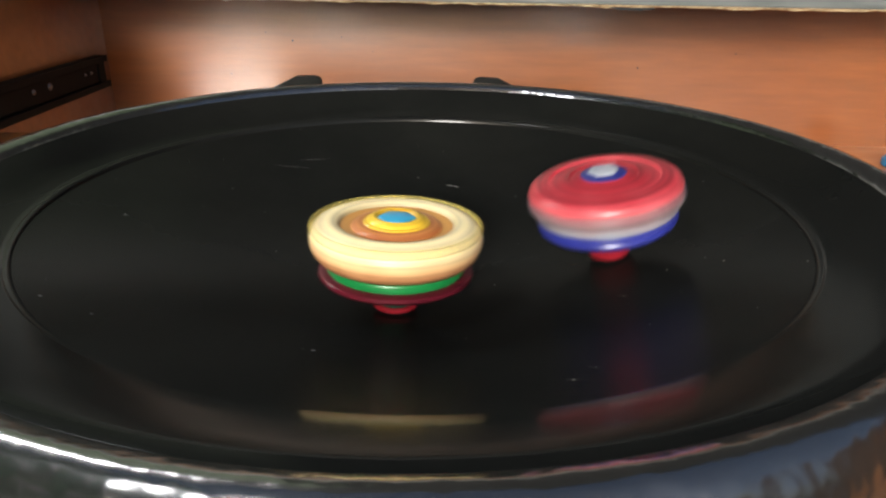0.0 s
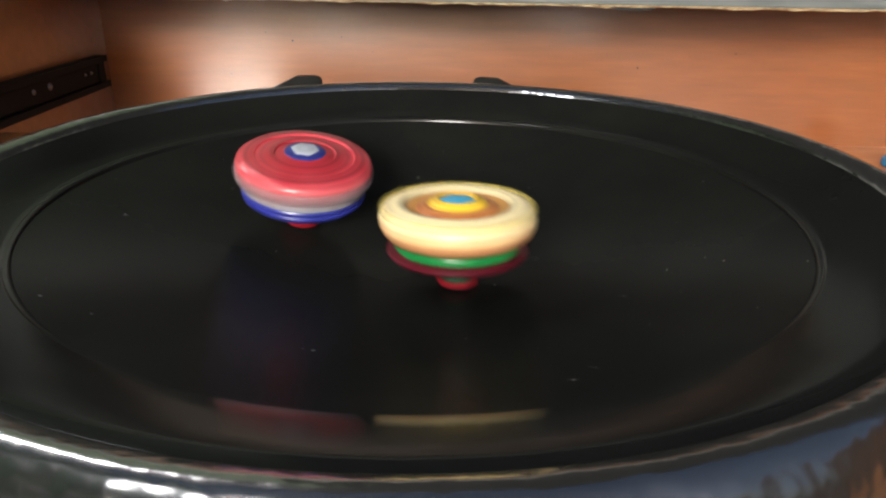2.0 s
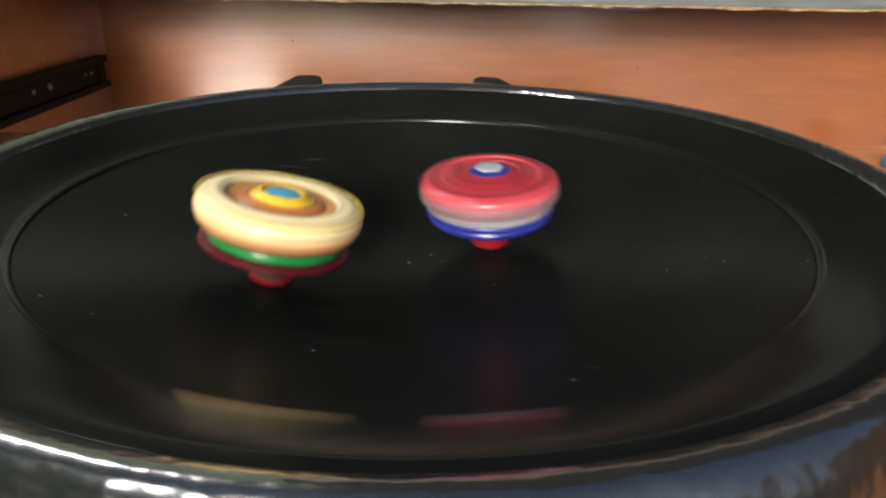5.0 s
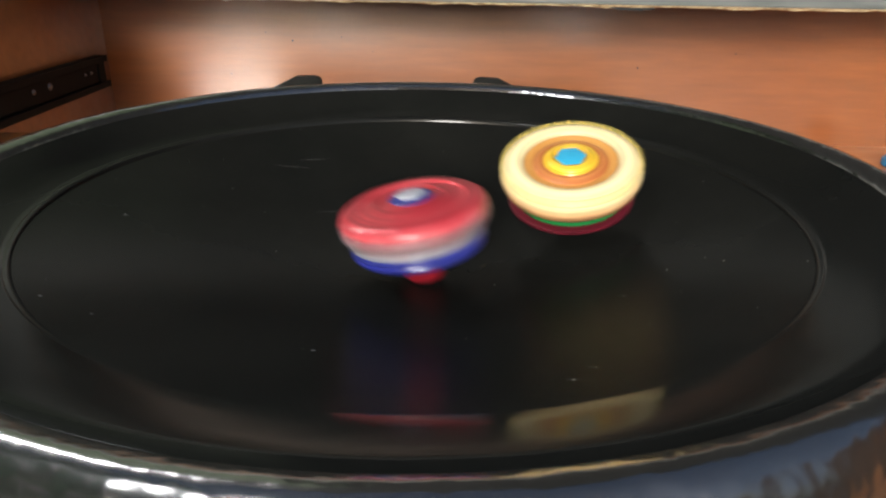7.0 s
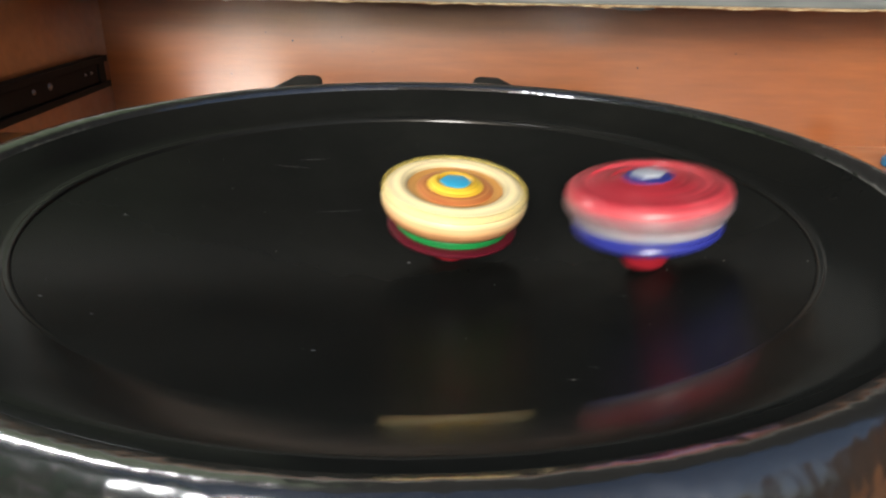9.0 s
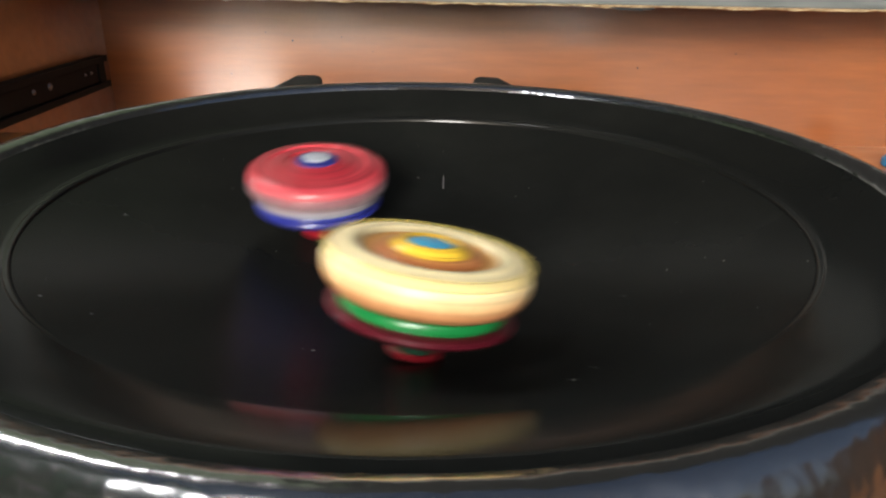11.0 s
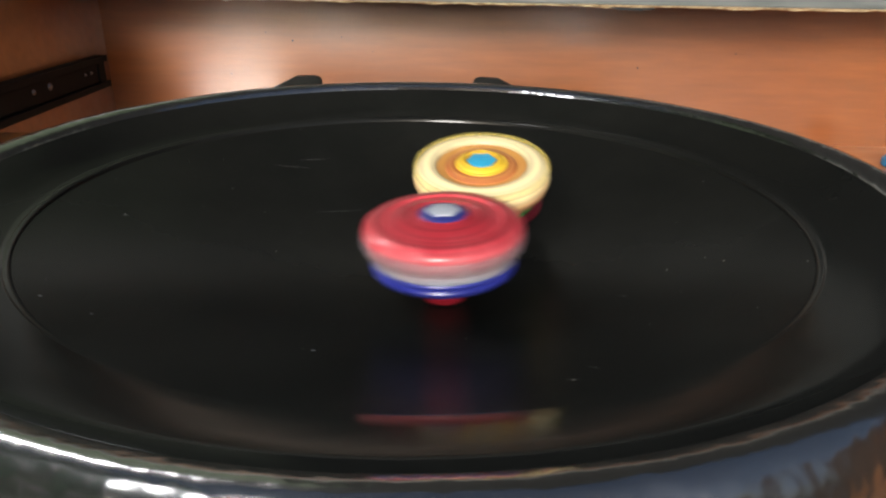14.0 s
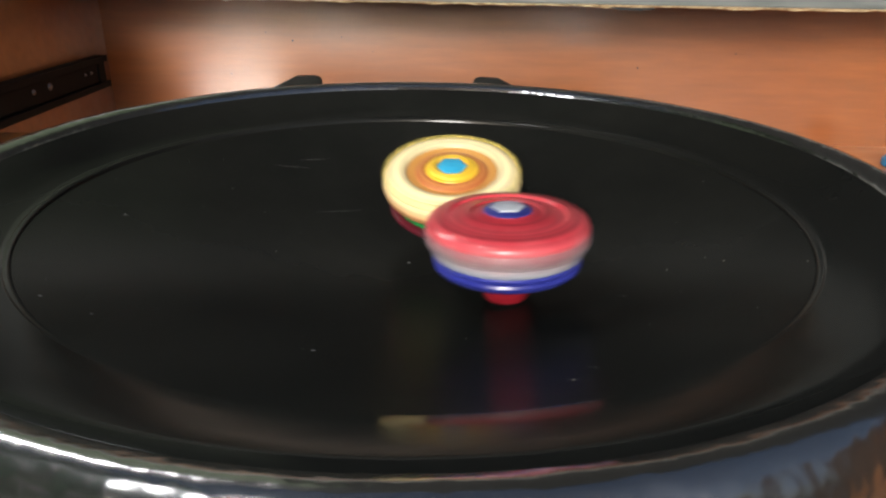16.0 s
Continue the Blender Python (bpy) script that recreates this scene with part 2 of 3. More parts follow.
def ragged(x0, x1, y, z, deep, seed):
    """A chipped board edge: a strip whose lower side is uneven."""
    rnd = random.Random(seed)
    bm = bmesh.new()
    cols = []
    n = 150
    low = 0.0
    for i in range(n + 1):
        x = x0 + (x1 - x0) * i / n
        low = low * 0.7 + rnd.uniform(-0.0005, 0.0005)
        drop = 0.0005 + abs(low) * 0.7 + (0.0006 if rnd.random() < 0.06 else 0.0)
        cols.append([bm.verts.new(p) for p in ((x, y, z), (x, y, z - drop), (x, y + deep, z - drop * 0.6), (x, y + deep, z))])
    for a, b in zip(cols, cols[1:]):
        for i in range(4):
            j = (i + 1) % 4
            bm.faces.new((a[i], b[i], b[j], a[j]))
    bm.faces.new(cols[0])
    bm.faces.new(cols[-1][::-1])
    return bm


TOP_Y, TOP_Z = 0.15, 0.0465
shelf = thing("top_board", "grey laminate board with a chipped raw edge above the compartment", "board", kind="structure")
part("laminate", box((LEFT - 0.016, TOP_Y, TOP_Z), (RIGHT + 0.016, BACK + 0.016, TOP_Z + 0.024), 0.0006), M_LAMINATE, shelf, smooth=False)
part("chipped_edge", ragged(LEFT, RIGHT, TOP_Y - 0.0006, TOP_Z, 0.004, 4), M_CHIP, shelf, "raw yellowish chipboard edge", smooth=False)
chip = part("dark_chip", prism([(0.083, 0), (0.088, -0.0010), (0.098, -0.0011), (0.104, -0.0004), (0.104, 0.0002), (0.083, 0.0002)], 0, 0.0012), M_HOLE, shelf, "dark broken chip in the edge")
chip.matrix_basis = pose(0, TOP_Y - 0.0012, TOP_Z - 0.0012, 90, 0, 0)

SIDE = Matrix.Translation((LEFT, BACK, 0)) @ pose(0, 0, 0, 0, 0, 2) @ Matrix.Translation((-LEFT, -BACK, 0))
side_panel.matrix_basis = SIDE

# ---- drawer slide on the side panel ----
slide = thing("drawer_slide", "black steel drawer slide screwed to the side panel", "drawer slide")
slide.matrix_basis = SIDE


def channel(y0, y1):
    """C-shaped rail, open to the compartment."""
    bm = bmesh.new()
    sect = [(0, 0.0), (0.006, 0.0), (0.006, 0.0032), (0.0048, 0.0032), (0.0048, 0.0012), (0.0012, 0.0012), (0.0012, 0.0158), (0.0048, 0.0158), (0.0048, 0.0138), (0.006, 0.0138), (0.006, 0.017), (0, 0.017)]
    a = [bm.verts.new((LEFT + x, y0, z)) for x, z in sect]
    b = [bm.verts.new((LEFT + x, y1, z)) for x, z in sect]
    for i in range(len(sect)):
        j = (i + 1) % len(sect)
        bm.faces.new((a[i], a[j], b[j], b[i]))
    bm.faces.new(a), bm.faces.new(b[::-1])
    return bm


rail_z = -0.0045
bm = channel(0.052, 0.203)
part("outer_rail", bm, M_STEEL, slide, smooth=False).location.z = rail_z
part("inner_rail", box((LEFT + 0.0014, 0.052, 0.0034), (LEFT + 0.0046, 0.192, 0.0136), 0.0008), M_STEEL, slide, smooth=False).location.z = rail_z
part("end_stop", box((LEFT + 0.0012, 0.193, 0.002), (LEFT + 0.0052, 0.201, 0.015), 0.001), M_STEEL, slide, smooth=False).location.z = rail_z
for y, r in ((0.125, 0.0013), (0.140, 0.0019), (0.177, 0.0009), (0.184, 0.0009)):
    ob = part("screw", lathe([(0, 0.0011), (r * 0.5, 0.001), (r * 0.9, 0.0005), (r, 0.0)], 20), M_ZINC, slide, "zinc screw head")
    ob.matrix_basis = pose(LEFT + 0.0044, y, rail_z + 0.0098, 0, 90, 0)

# a pale block added at the foot of the side panel, standing in for visible floor
batten = thing("floor_stand_in", "pale orange block at the foot of the side panel, standing in for the floor", "batten")
part("strip", box((LEFT, 0.075, FLOOR), (LEFT + 0.016, 0.105, -0.0085), 0.0008), M_FLOORWOOD, batten, smooth=False)

# ---- the round dish ----
DISH_R = 0.105
SCRATCHES = ((-0.0590, 0.0618, -0.0459, 0.0658, 0.00022), (-0.0509, 0.0691, -0.0397, 0.0738, 0.00022), (-0.0389, 0.0385, -0.0234, 0.0443, 0.00020), (0.0302, -0.0820, 0.0328, -0.0833, 0.00020), (0.0361, -0.0740, 0.0377, -0.0776, 0.00012), (0.0537, -0.0273, 0.0561, -0.0290, 0.00012), (-0.0894, -0.0006, -0.0878, 0.0014, 0.00030))
DEPTH = 0.02650


def bowl_z(x, y):
    return -DEPTH * (1 - (x * x + y * y) / DISH_R ** 2)


dish = thing("round_dish", "glossy black plastic round dish with a concave floor and raised rim", "dish", at=(0, 0, 0))
inner = [(DISH_R * 0.995 * i / 40, -DEPTH * (1 - (0.995 * i / 40) ** 2)) for i in range(41)]
under = [(r, z - 0.0026) for r, z in inner[::-1]]
part("bowl", lathe(inner + under, 160), M_BOWL, dish, "concave glossy black floor with dust and scratches")


def warped(near, far, seg=192):
    """A turned shell whose profile passes from near (towards the room) to far (towards the back panel), as the warped moulding does."""
    bm = bmesh.new()
    rings = []
    for i in range(seg):
        a = 2 * math.pi * i / seg
        k = min(1.0, max(0.0, (math.sin(a) + 0.75) / 0.95))
        k = k * k * (3 - 2 * k)
        dx, dy = 0.0026 * k - 0.0010 * (1 - k), 0.0030 * k + 0.0006 * (1 - k)
        row = []
        for (r0, z0), (r1, z1) in zip(near, far):
            r, z = r0 + (r1 - r0) * k, z0 + (z1 - z0) * k
            drift = min(1.0, max(0.0, (r - 0.1063) / 0.0150))
            row.append(bm.verts.new((r * math.cos(a) + dx * drift, r * math.sin(a) + dy * drift, z)))
        rings.append(row)
    for p, q in zip(rings, rings[1:] + rings[:1]):
        for j in range(len(near)):
            n = (j + 1) % len(near)
            bm.faces.new((p[j], q[j], q[n], p[n]))
    return bm


ring_near = [(0.1038, -0.0022), (0.1042, -0.0003), (0.1045, 0.0000), (0.1049, 0.0003), (0.1053, 0.0005), (0.1056, 0.0006), (0.1059, 0.0008), (0.1062, 0.0010), (0.1066, 0.0011), (0.1066, -0.0022)]
ring_far = [(0.1038, -0.0022), (0.1042, 0.0001), (0.1045, 0.0008), (0.1049, 0.0011), (0.1053, 0.0010), (0.1056, 0.0008), (0.1059, 0.0009), (0.1062, 0.0012), (0.1066, 0.0013), (0.1066, -0.0022)]
part("step_ring", warped(ring_near, ring_far), M_RING, dish, "raised ring round the bowl", 70)
slope_near = [(0.1063, 0.0011), (0.109, 0.0021), (0.112, 0.0031), (0.115, 0.0041), (0.118, 0.0051), (0.1225, 0.0066), (0.1275, 0.0081), (0.1280, 0.0079), (0.1280, 0.0044), (0.1063, -0.0030)]
slope_far = [(0.1063, 0.0011), (0.1085, 0.0018), (0.111, 0.0031), (0.1135, 0.0048), (0.116, 0.0067), (0.1185, 0.0086), (0.1208, 0.0102), (0.1214, 0.0100), (0.1214, 0.0070), (0.1063, -0.0030)]
part("slope", warped(slope_near, slope_far), M_SLOPE, dish)
lip_near = [(0.1272, 0.0074), (0.1276, 0.0083), (0.1286, 0.0090), (0.1296, 0.0096), (0.1308, 0.0102), (0.1320, 0.0106), (0.1332, 0.0106), (0.1344, 0.0101), (0.1358, 0.0088), (0.1372, 0.0066), (0.1384, 0.0038), (0.1394, 0.0002), (0.1404, -0.0050), (0.1412, -0.0110), (0.1416, -0.0180), (0.1418, FLOOR + 0.002), (0.1412, FLOOR), (0.1390, FLOOR), (0.1390, -0.018), (0.1340, 0.0050), (0.1290, 0.0062)]
lip_far = [(0.1205, 0.0098), (0.1209, 0.0109), (0.1215, 0.0116), (0.1224, 0.0123), (0.1236, 0.0127), (0.1250, 0.0128), (0.1268, 0.0124), (0.1290, 0.0114), (0.1312, 0.0098), (0.1335, 0.0074), (0.1358, 0.0042), (0.1380, 0.0002), (0.1402, -0.0050), (0.1412, -0.0110), (0.1416, -0.0180), (0.1418, FLOOR + 0.002), (0.1412, FLOOR), (0.1390, FLOOR), (0.1390, -0.018), (0.1300, 0.0060), (0.1230, 0.0085)]
part("rim", warped(lip_near, lip_far), M_RIM, dish, "polished rounded rim")
foot = [(0.05, FLOOR), (0.052, FLOOR), (0.053, -0.0218), (0.05, -0.0224)]
part("foot_ring", lathe(foot, 96, True), M_TAB, dish)
for side, x0 in ((-1, -0.0525), (1, 0.0197)):
    out = [(0.0, 0.0), (0.0, 0.0098), (0.0012, 0.0114), (0.0035, 0.0119), (0.0118, 0.0116), (0.0235, 0.0060), (0.0235, 0.0)]
    if side < 0:
        out = [(-x, y) for x, y in out][::-1]
    tab = part("clip_tab", prism(out, -0.0018, 0.0018, 0.0006), M_TAB, dish, "flat black clip tab behind the rim")
    tab.matrix_basis = pose(x0, 0.1390, 0.0012 if side < 0 else 0.0018, 90, 0, 0)

# ---- dust on the dish ----
FLECKS = ((-68.4, 39.7, 0.31), (-88.9, 0.9, 0.34), (-46.0, 6.8, 0.23), (38.9, 57.3, 0.27), (33.7, 53.0, 0.27), (79.4, -17.3, 0.24), (82.4, -22.8, 0.27), (69.2, -17.8, 0.29), (55.0, -51.9, 0.21), (31.6, -83.0, 0.34), (37.4, -75.5, 0.18), (94.6, -40.4, 0.24), (102.0, -21.1, 0.23), (42.5, -96.2, 0.16), (-3.6, 68.6, 0.29), (67.5, -35.1, 0.19), (22.4, -6.8, 0.27), (-20.9, -38.3, 0.16), (-15.6, -87.8, 0.14), (12.8, -45.6, 0.23), (75.7, -58.2, 0.16), (27.1, -66.3, 0.13), (55.1, -28.8, 0.2))
rnd = random.Random(11)
spots = [(x / 1000, y / 1000, s / 1000) for x, y, s in FLECKS]
for _ in range(60):
    a, r = rnd.uniform(0, 2 * math.pi), DISH_R * 0.97 * math.sqrt(rnd.random())
    spots.append((r * math.cos(a), r * math.sin(a), rnd.choice((0.00006, 0.00008, 0.0001, 0.00013))))
verts, faces = [], []
for x, y, s in spots:
    n = len(verts)
    for i in range(5):
        t = i * 2 * math.pi / 5 + rnd.random()
        px, py = x + s * math.cos(t) * rnd.uniform(0.6, 1.4), y + s * math.sin(t) * rnd.uniform(0.5, 1.2)
        verts.append((px, py, bowl_z(px, py) + 0.00006))
    verts.append((x, y, bowl_z(x, y) + 0.00006 + s * 0.5))
    faces += [(n + i, n + (i + 1) % 5, n + 5) for i in range(5)]
me = bpy.data.meshes.new("dust_flecks")
me.from_pydata(verts, [], faces)
me.materials.append(Mat("pale_dust", (0.2, 0.2, 0.19), 0.9).m)
tagged(new("dust_flecks", me), "pale dust flecks scattered over the black dish", "dust", kind="stuff")


def sliver(x0, y0, x1, y1, w):
    """A fine worn streak lying on the bowl."""
    a, b = Vector((x0, y0, 0)), Vector((x1, y1, 0))
    side = (b - a).cross(Vector((0, 0, 1))).normalized() * w
    n, rows = 8, []
    bm = bmesh.new()
    for i in range(n + 1):
        c = a.lerp(b, i / n)
        t = math.sin(math.pi * i / n) * (0.7 + 0.3 * math.sin(9 * i))
        pts = [c - side * t, c, c + side * t]
        rows.append([bm.verts.new((q.x, q.y, bowl_z(q.x, q.y) + (0.00009 if j == 1 else 0.00004))) for j, q in enumerate(pts)])
    for p, q in zip(rows, rows[1:]):
        for j in range(2):
            bm.faces.new((p[j], p[j + 1], q[j + 1], q[j]))
    return bm


for x0, y0, x1, y1, w in SCRATCHES:
    part("scratch", sliver(x0, y0, x1, y1, w), M_SCUFF, dish, "pale worn scratch")

lint = thing("lint_thread", "fine white lint thread lying in the black dish", "lint thread")
bm = lathe([(0, 0), (0.00004, 0.0001), (0.00004, 0.002), (0.00005, 0.004), (0.00004, 0.0052), (0, 0.0053)], 8)
for v in bm.verts:
    v.co.x += 9.0 * (v.co.z - 0.0032) ** 2
part("fibre", bm, M_LINT, lint)

# ---- small blue thing on the floor ----
blue_bit = thing("toy_piece", "small blue plastic toy piece on the compartment floor", "toy piece", at=(0.2560, 0.1720, FLOOR))
part("body", lathe([(0, 0), (0.008, 0), (0.009, 0.001), (0.009, 0.004), (0.0078, 0.0055), (0.005, 0.006), (0.0045, 0.009), (0, 0.0095)], 24), M_CYANBIT, blue_bit)

# ---- the spinning tops ----


def mm(*pairs):
    return [(r * 0.000974, z * 0.000975) for r, z in pairs]


def ym(*pairs):
    return [(r * 0.000955, z * 0.000965) for r, z in pairs]


def hexagon(r, z0, z1, bevel=0.0004):
    return prism([(r * math.cos(i * math.pi / 3), r * math.sin(i * math.pi / 3)) for i in range(6)], z0, z1, bevel)


yellow_top = thing("spinning_top", "cream, green and maroon plastic spinning top with a yellow hub", "spinning top", "tops in the dish")
part("tip", lathe(ym((4.6, 0.45), (5.6, 0.8), (6.3, 1.3), (6.4, 1.9), (5.9, 2.4), (4.6, 2.5)), 96, True), M_REDTIP, yellow_top, "bright red rounded tip")
part("tip_pad", lathe(ym((0, 0), (3.0, 0.1), (4.8, 0.5), (4.8, 2.4), (0, 2.4))), M_PAD, yellow_top, "dark underside of the tip")
part("stem", lathe(ym((0, 2.3), (4.9, 2.3), (5.3, 2.8), (5.6, 5.0), (7.0, 6.3), (0, 6.5))), M_DKGREEN, yellow_top, "dark green stem")
part("lower_disc", lathe(ym((0, 6.0), (7.5, 6.0), (10, 6.6), (15, 8.4), (19.5, 10.4), (21.2, 11.2), (21.8, 12.0), (21.7, 12.9), (20.8, 13.4), (0, 13.4))), M_MAROON, yellow_top, "maroon lower disc")
part("middle_disc", lathe(ym((0, 12.9), (18.6, 12.9), (19.4, 13.5), (19.6, 14.6), (19.2, 15.6), (18, 16.2), (0, 16.2))), M_GREEN, yellow_top, "green middle disc")
part("ring_side", lathe(ym((15.5, 16.0), (19.5, 16.2), (21.7, 17.1), (23.1, 18.7), (23.9, 20.7), (24.1, 22.4), (23.8, 24.0), (15.5, 24.0)), 96, True), M_BUN, yellow_top, "peach side of the ring, with painted shade toward its underside")
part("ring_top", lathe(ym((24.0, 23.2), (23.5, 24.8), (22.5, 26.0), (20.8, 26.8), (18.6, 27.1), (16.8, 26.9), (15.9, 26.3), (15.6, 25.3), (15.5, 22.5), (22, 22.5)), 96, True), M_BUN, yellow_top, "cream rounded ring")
part("edge_band", lathe(ym((22.2, 26.0), (23.2, 25.0), (23.8, 24.6), (24.15, 25.6), (23.9, 26.5), (23.2, 26.9), (22.5, 26.7)), 96, True), M_OLIVE, yellow_top, "translucent olive-yellow blades of the outer edge, blurred by the spin")
part("recess", lathe(ym((0, 25.0), (9, 25.0), (12.6, 25.2), (15.7, 25.7), (15.7, 22.0), (0, 22.0))), M_BROWNISH, yellow_top)
part("hub_base", lathe(ym((0, 24.0), (12.6, 24.0), (12.7, 25.5), (11.8, 26.2), (10.4, 26.5), (0, 26.6))), M_ORANGE, yellow_top, "burnt orange hub base")
hub = part("hub", lathe(ym((0, 25.0), (9.3, 25.6), (9.5, 26.3), (9.0, 26.9), (8.3, 27.0), (7.8, 27.6), (7.0, 28.1), (6.2, 28.3), (5.6, 28.0), (5.2, 27.5), (0, 27.4))), M_YELLOW, yellow_top, "yellow domed hub")
part("cap", hexagon(0.0050, 0.0263, 0.0270, 0.0002), M_SKYBLUE, hub, "sky-blue hexagonal cap")

red_top = thing("spinning_top", "red, silver and blue plastic spinning top with a white cap", "spinning top", "tops in the dish")
part("tip", lathe(mm((5.2, 1.0), (6.1, 1.3), (6.6, 2.2), (6.9, 4.0), (7.5, 5.8), (8.3, 7.2), (4.8, 7.4)), 96, True), M_REDTIP, red_top, "bright red rounded tip")
part("tip_pad", lathe(mm((0, 0), (3.2, 0.15), (5.0, 0.6), (5.7, 1.15), (5.3, 3.0), (0, 3.0))), M_PAD, red_top, "dark underside of the tip")
part("lower_disc", lathe(mm((0, 6.9), (8.4, 6.9), (12.5, 8.3), (16.8, 10.1), (19.4, 11.2), (20.6, 12.2), (21.0, 13.2), (20.7, 13.9), (20.3, 14.1), (20.9, 14.6), (21.1, 15.4), (20.8, 15.9), (0, 16.0))), M_BLUE, red_top, "blue lower disc")
part("weight_ring", lathe(mm((0, 15.4), (20.2, 15.4), (21.2, 16.1), (21.7, 17.4), (22.0, 18.6), (0, 18.6))), M_REDBODY, red_top, "silver-grey weight ring")
part("edge_band", lathe(mm((0, 18.2), (22.1, 18.2), (22.9, 19.6), (23.1, 21.2), (22.8, 22.8), (0, 22.8))), M_REDBODY, red_top, "rose-grey outer edge")
part("blade_ring", lathe(mm((0, 22.0), (22.7, 22.0), (22.9, 23.4), (22.4, 24.9), (21.0, 25.9), (18.6, 26.4), (16.6, 26.6), (16.2, 26.1), (15.2, 26.1), (12.4, 26.9), (10.2, 27.3), (9.8, 26.8), (9.0, 26.9), (8.0, 27.5), (0, 27.7))), M_REDBODY, red_top, "red bladed ring with circular ridges")
part("blade_haze", lathe(mm((21.8, 18.6), (23.0, 19.0), (23.6, 20.2), (23.6, 21.6), (23.0, 22.8), (21.8, 23.0)), 96, True), M_HAZE, red_top, "translucent grey blade tips, blurred by the spin")
collar = part("cap_ring", lathe(mm((0, 27.0), (6.9, 27.0), (6.8, 27.7), (5.8, 28.3), (0, 28.4))), M_NAVY, red_top, "blue collar")
part("cap", hexagon(0.00463, 0.02724, 0.02809, 0.0003), M_WHITE, collar, "white hexagonal cap")

# ---- the yard round the furniture ----
structure("ground", box((-60, -60, -0.85), (60, 60, -0.8)), M_TILE, "grey concrete ground of the yard", "ground")
# Added out of view, so the dish mirrors a dark wall there, not sky.
structure("wall_north", box((-1.1, 0.27, -0.8), (2.4, 0.35, 1.0)), M_DARKWALL, "unseen dark wall behind the furniture, added to darken the dish's reflections", "wall")
structure("wall_west", box((-1.1, -1.4, -0.8), (-1.0, 0.27, 1.9)), M_MOTTLED, "unseen wall beside the furniture, mottled grey and green for the rim's reflections", "wall")
structure("wall_east", box((2.0, -1.0, -0.8), (2.1, 0.27, 0.75)), M_BROWNWALL, "plain brown wall", "wall")
# Low wall added out of view, cutting horizon glow off the back panel.
structure("wall_south", box((-6, -5.1, -0.8), (6, -5.0, 0.42)), M_BROWNWALL, "unseen low brown wall, added to block the horizon glow", "wall")
structure("cabinet_body", box((LEFT - 0.016, -0.155, -0.8), (RIGHT + 0.016, BACK + 0.016, FLOOR - 0.02)), M_WOOD, "orange wood-veneer cabinet body under the compartment", "cabinet")


# Unseen roof, added to block sky from the front rim's reflection.
structure("rim_shade_roof", box((-1.3, -2.6, 1.95), (0.6, -0.7, 2.0)), M_BROWNWALL, "unseen dark brown roof, added to darken the rim's reflections", "roof")


# Unseen glowing panels, no real fixtures, added so the rim catches bright glints.
def glow_panel(m, w, h):
    lamp = thing("added_glow_panel", "unseen white glowing panel, added for glints on the rim", "wall lamp", "wall lamps")
    housing = part("housing", box((-w / 2 - 0.01, -h / 2 - 0.01, -0.03), (w / 2 + 0.01, h / 2 + 0.01, 0), 0.004), M_WHITE, lamp, smooth=False)
    part("diffuser", box((-w / 2, -h / 2, 0), (w / 2, h / 2, 0.006), 0.002), M_GLOW, housing, "glowing white face of the added panel", smooth=False)
    lamp.matrix_basis = m


glow_panel(pose(-0.45, 0.239, 0.34, 90, 0, 0), 0.38, 0.2)
glow_panel(pose(-0.968, -0.75, 1.62, 0, 90, 0), 0.34, 0.36)

# Green box added above the view to tint the dish's left reflections.
crate = thing("green_tint_box", "unseen dark green box on the top board, added to tint the dish's reflections", "storage box")
part("body", box((-0.40, 0.165, TOP_Z + 0.024), (-0.075, 0.262, 0.27), 0.004), M_BOXGREEN, crate, smooth=False)
part("lid", box((-0.405, 0.161, 0.27), (-0.07, 0.266, 0.283), 0.004), M_BOXGREEN, crate, smooth=False)


# ---- the tops' dance ----
def stand(x, y, lx, ly, spin):
    """Pose of a top whose tip stands in the bowl at x, y (mm), its axis leaning by lx, ly, turned by spin degrees."""
    x, y = x / 1000, y / 1000
    axis = Vector((lx, ly, 1)).normalized()
    turn = Vector((0, 0, 1)).rotation_difference(axis).to_matrix().to_4x4()
    return Matrix.Translation((x, y, bowl_z(x, y) + 0.0001)) @ turn @ pose(0, 0, 0, 0, 0, spin)


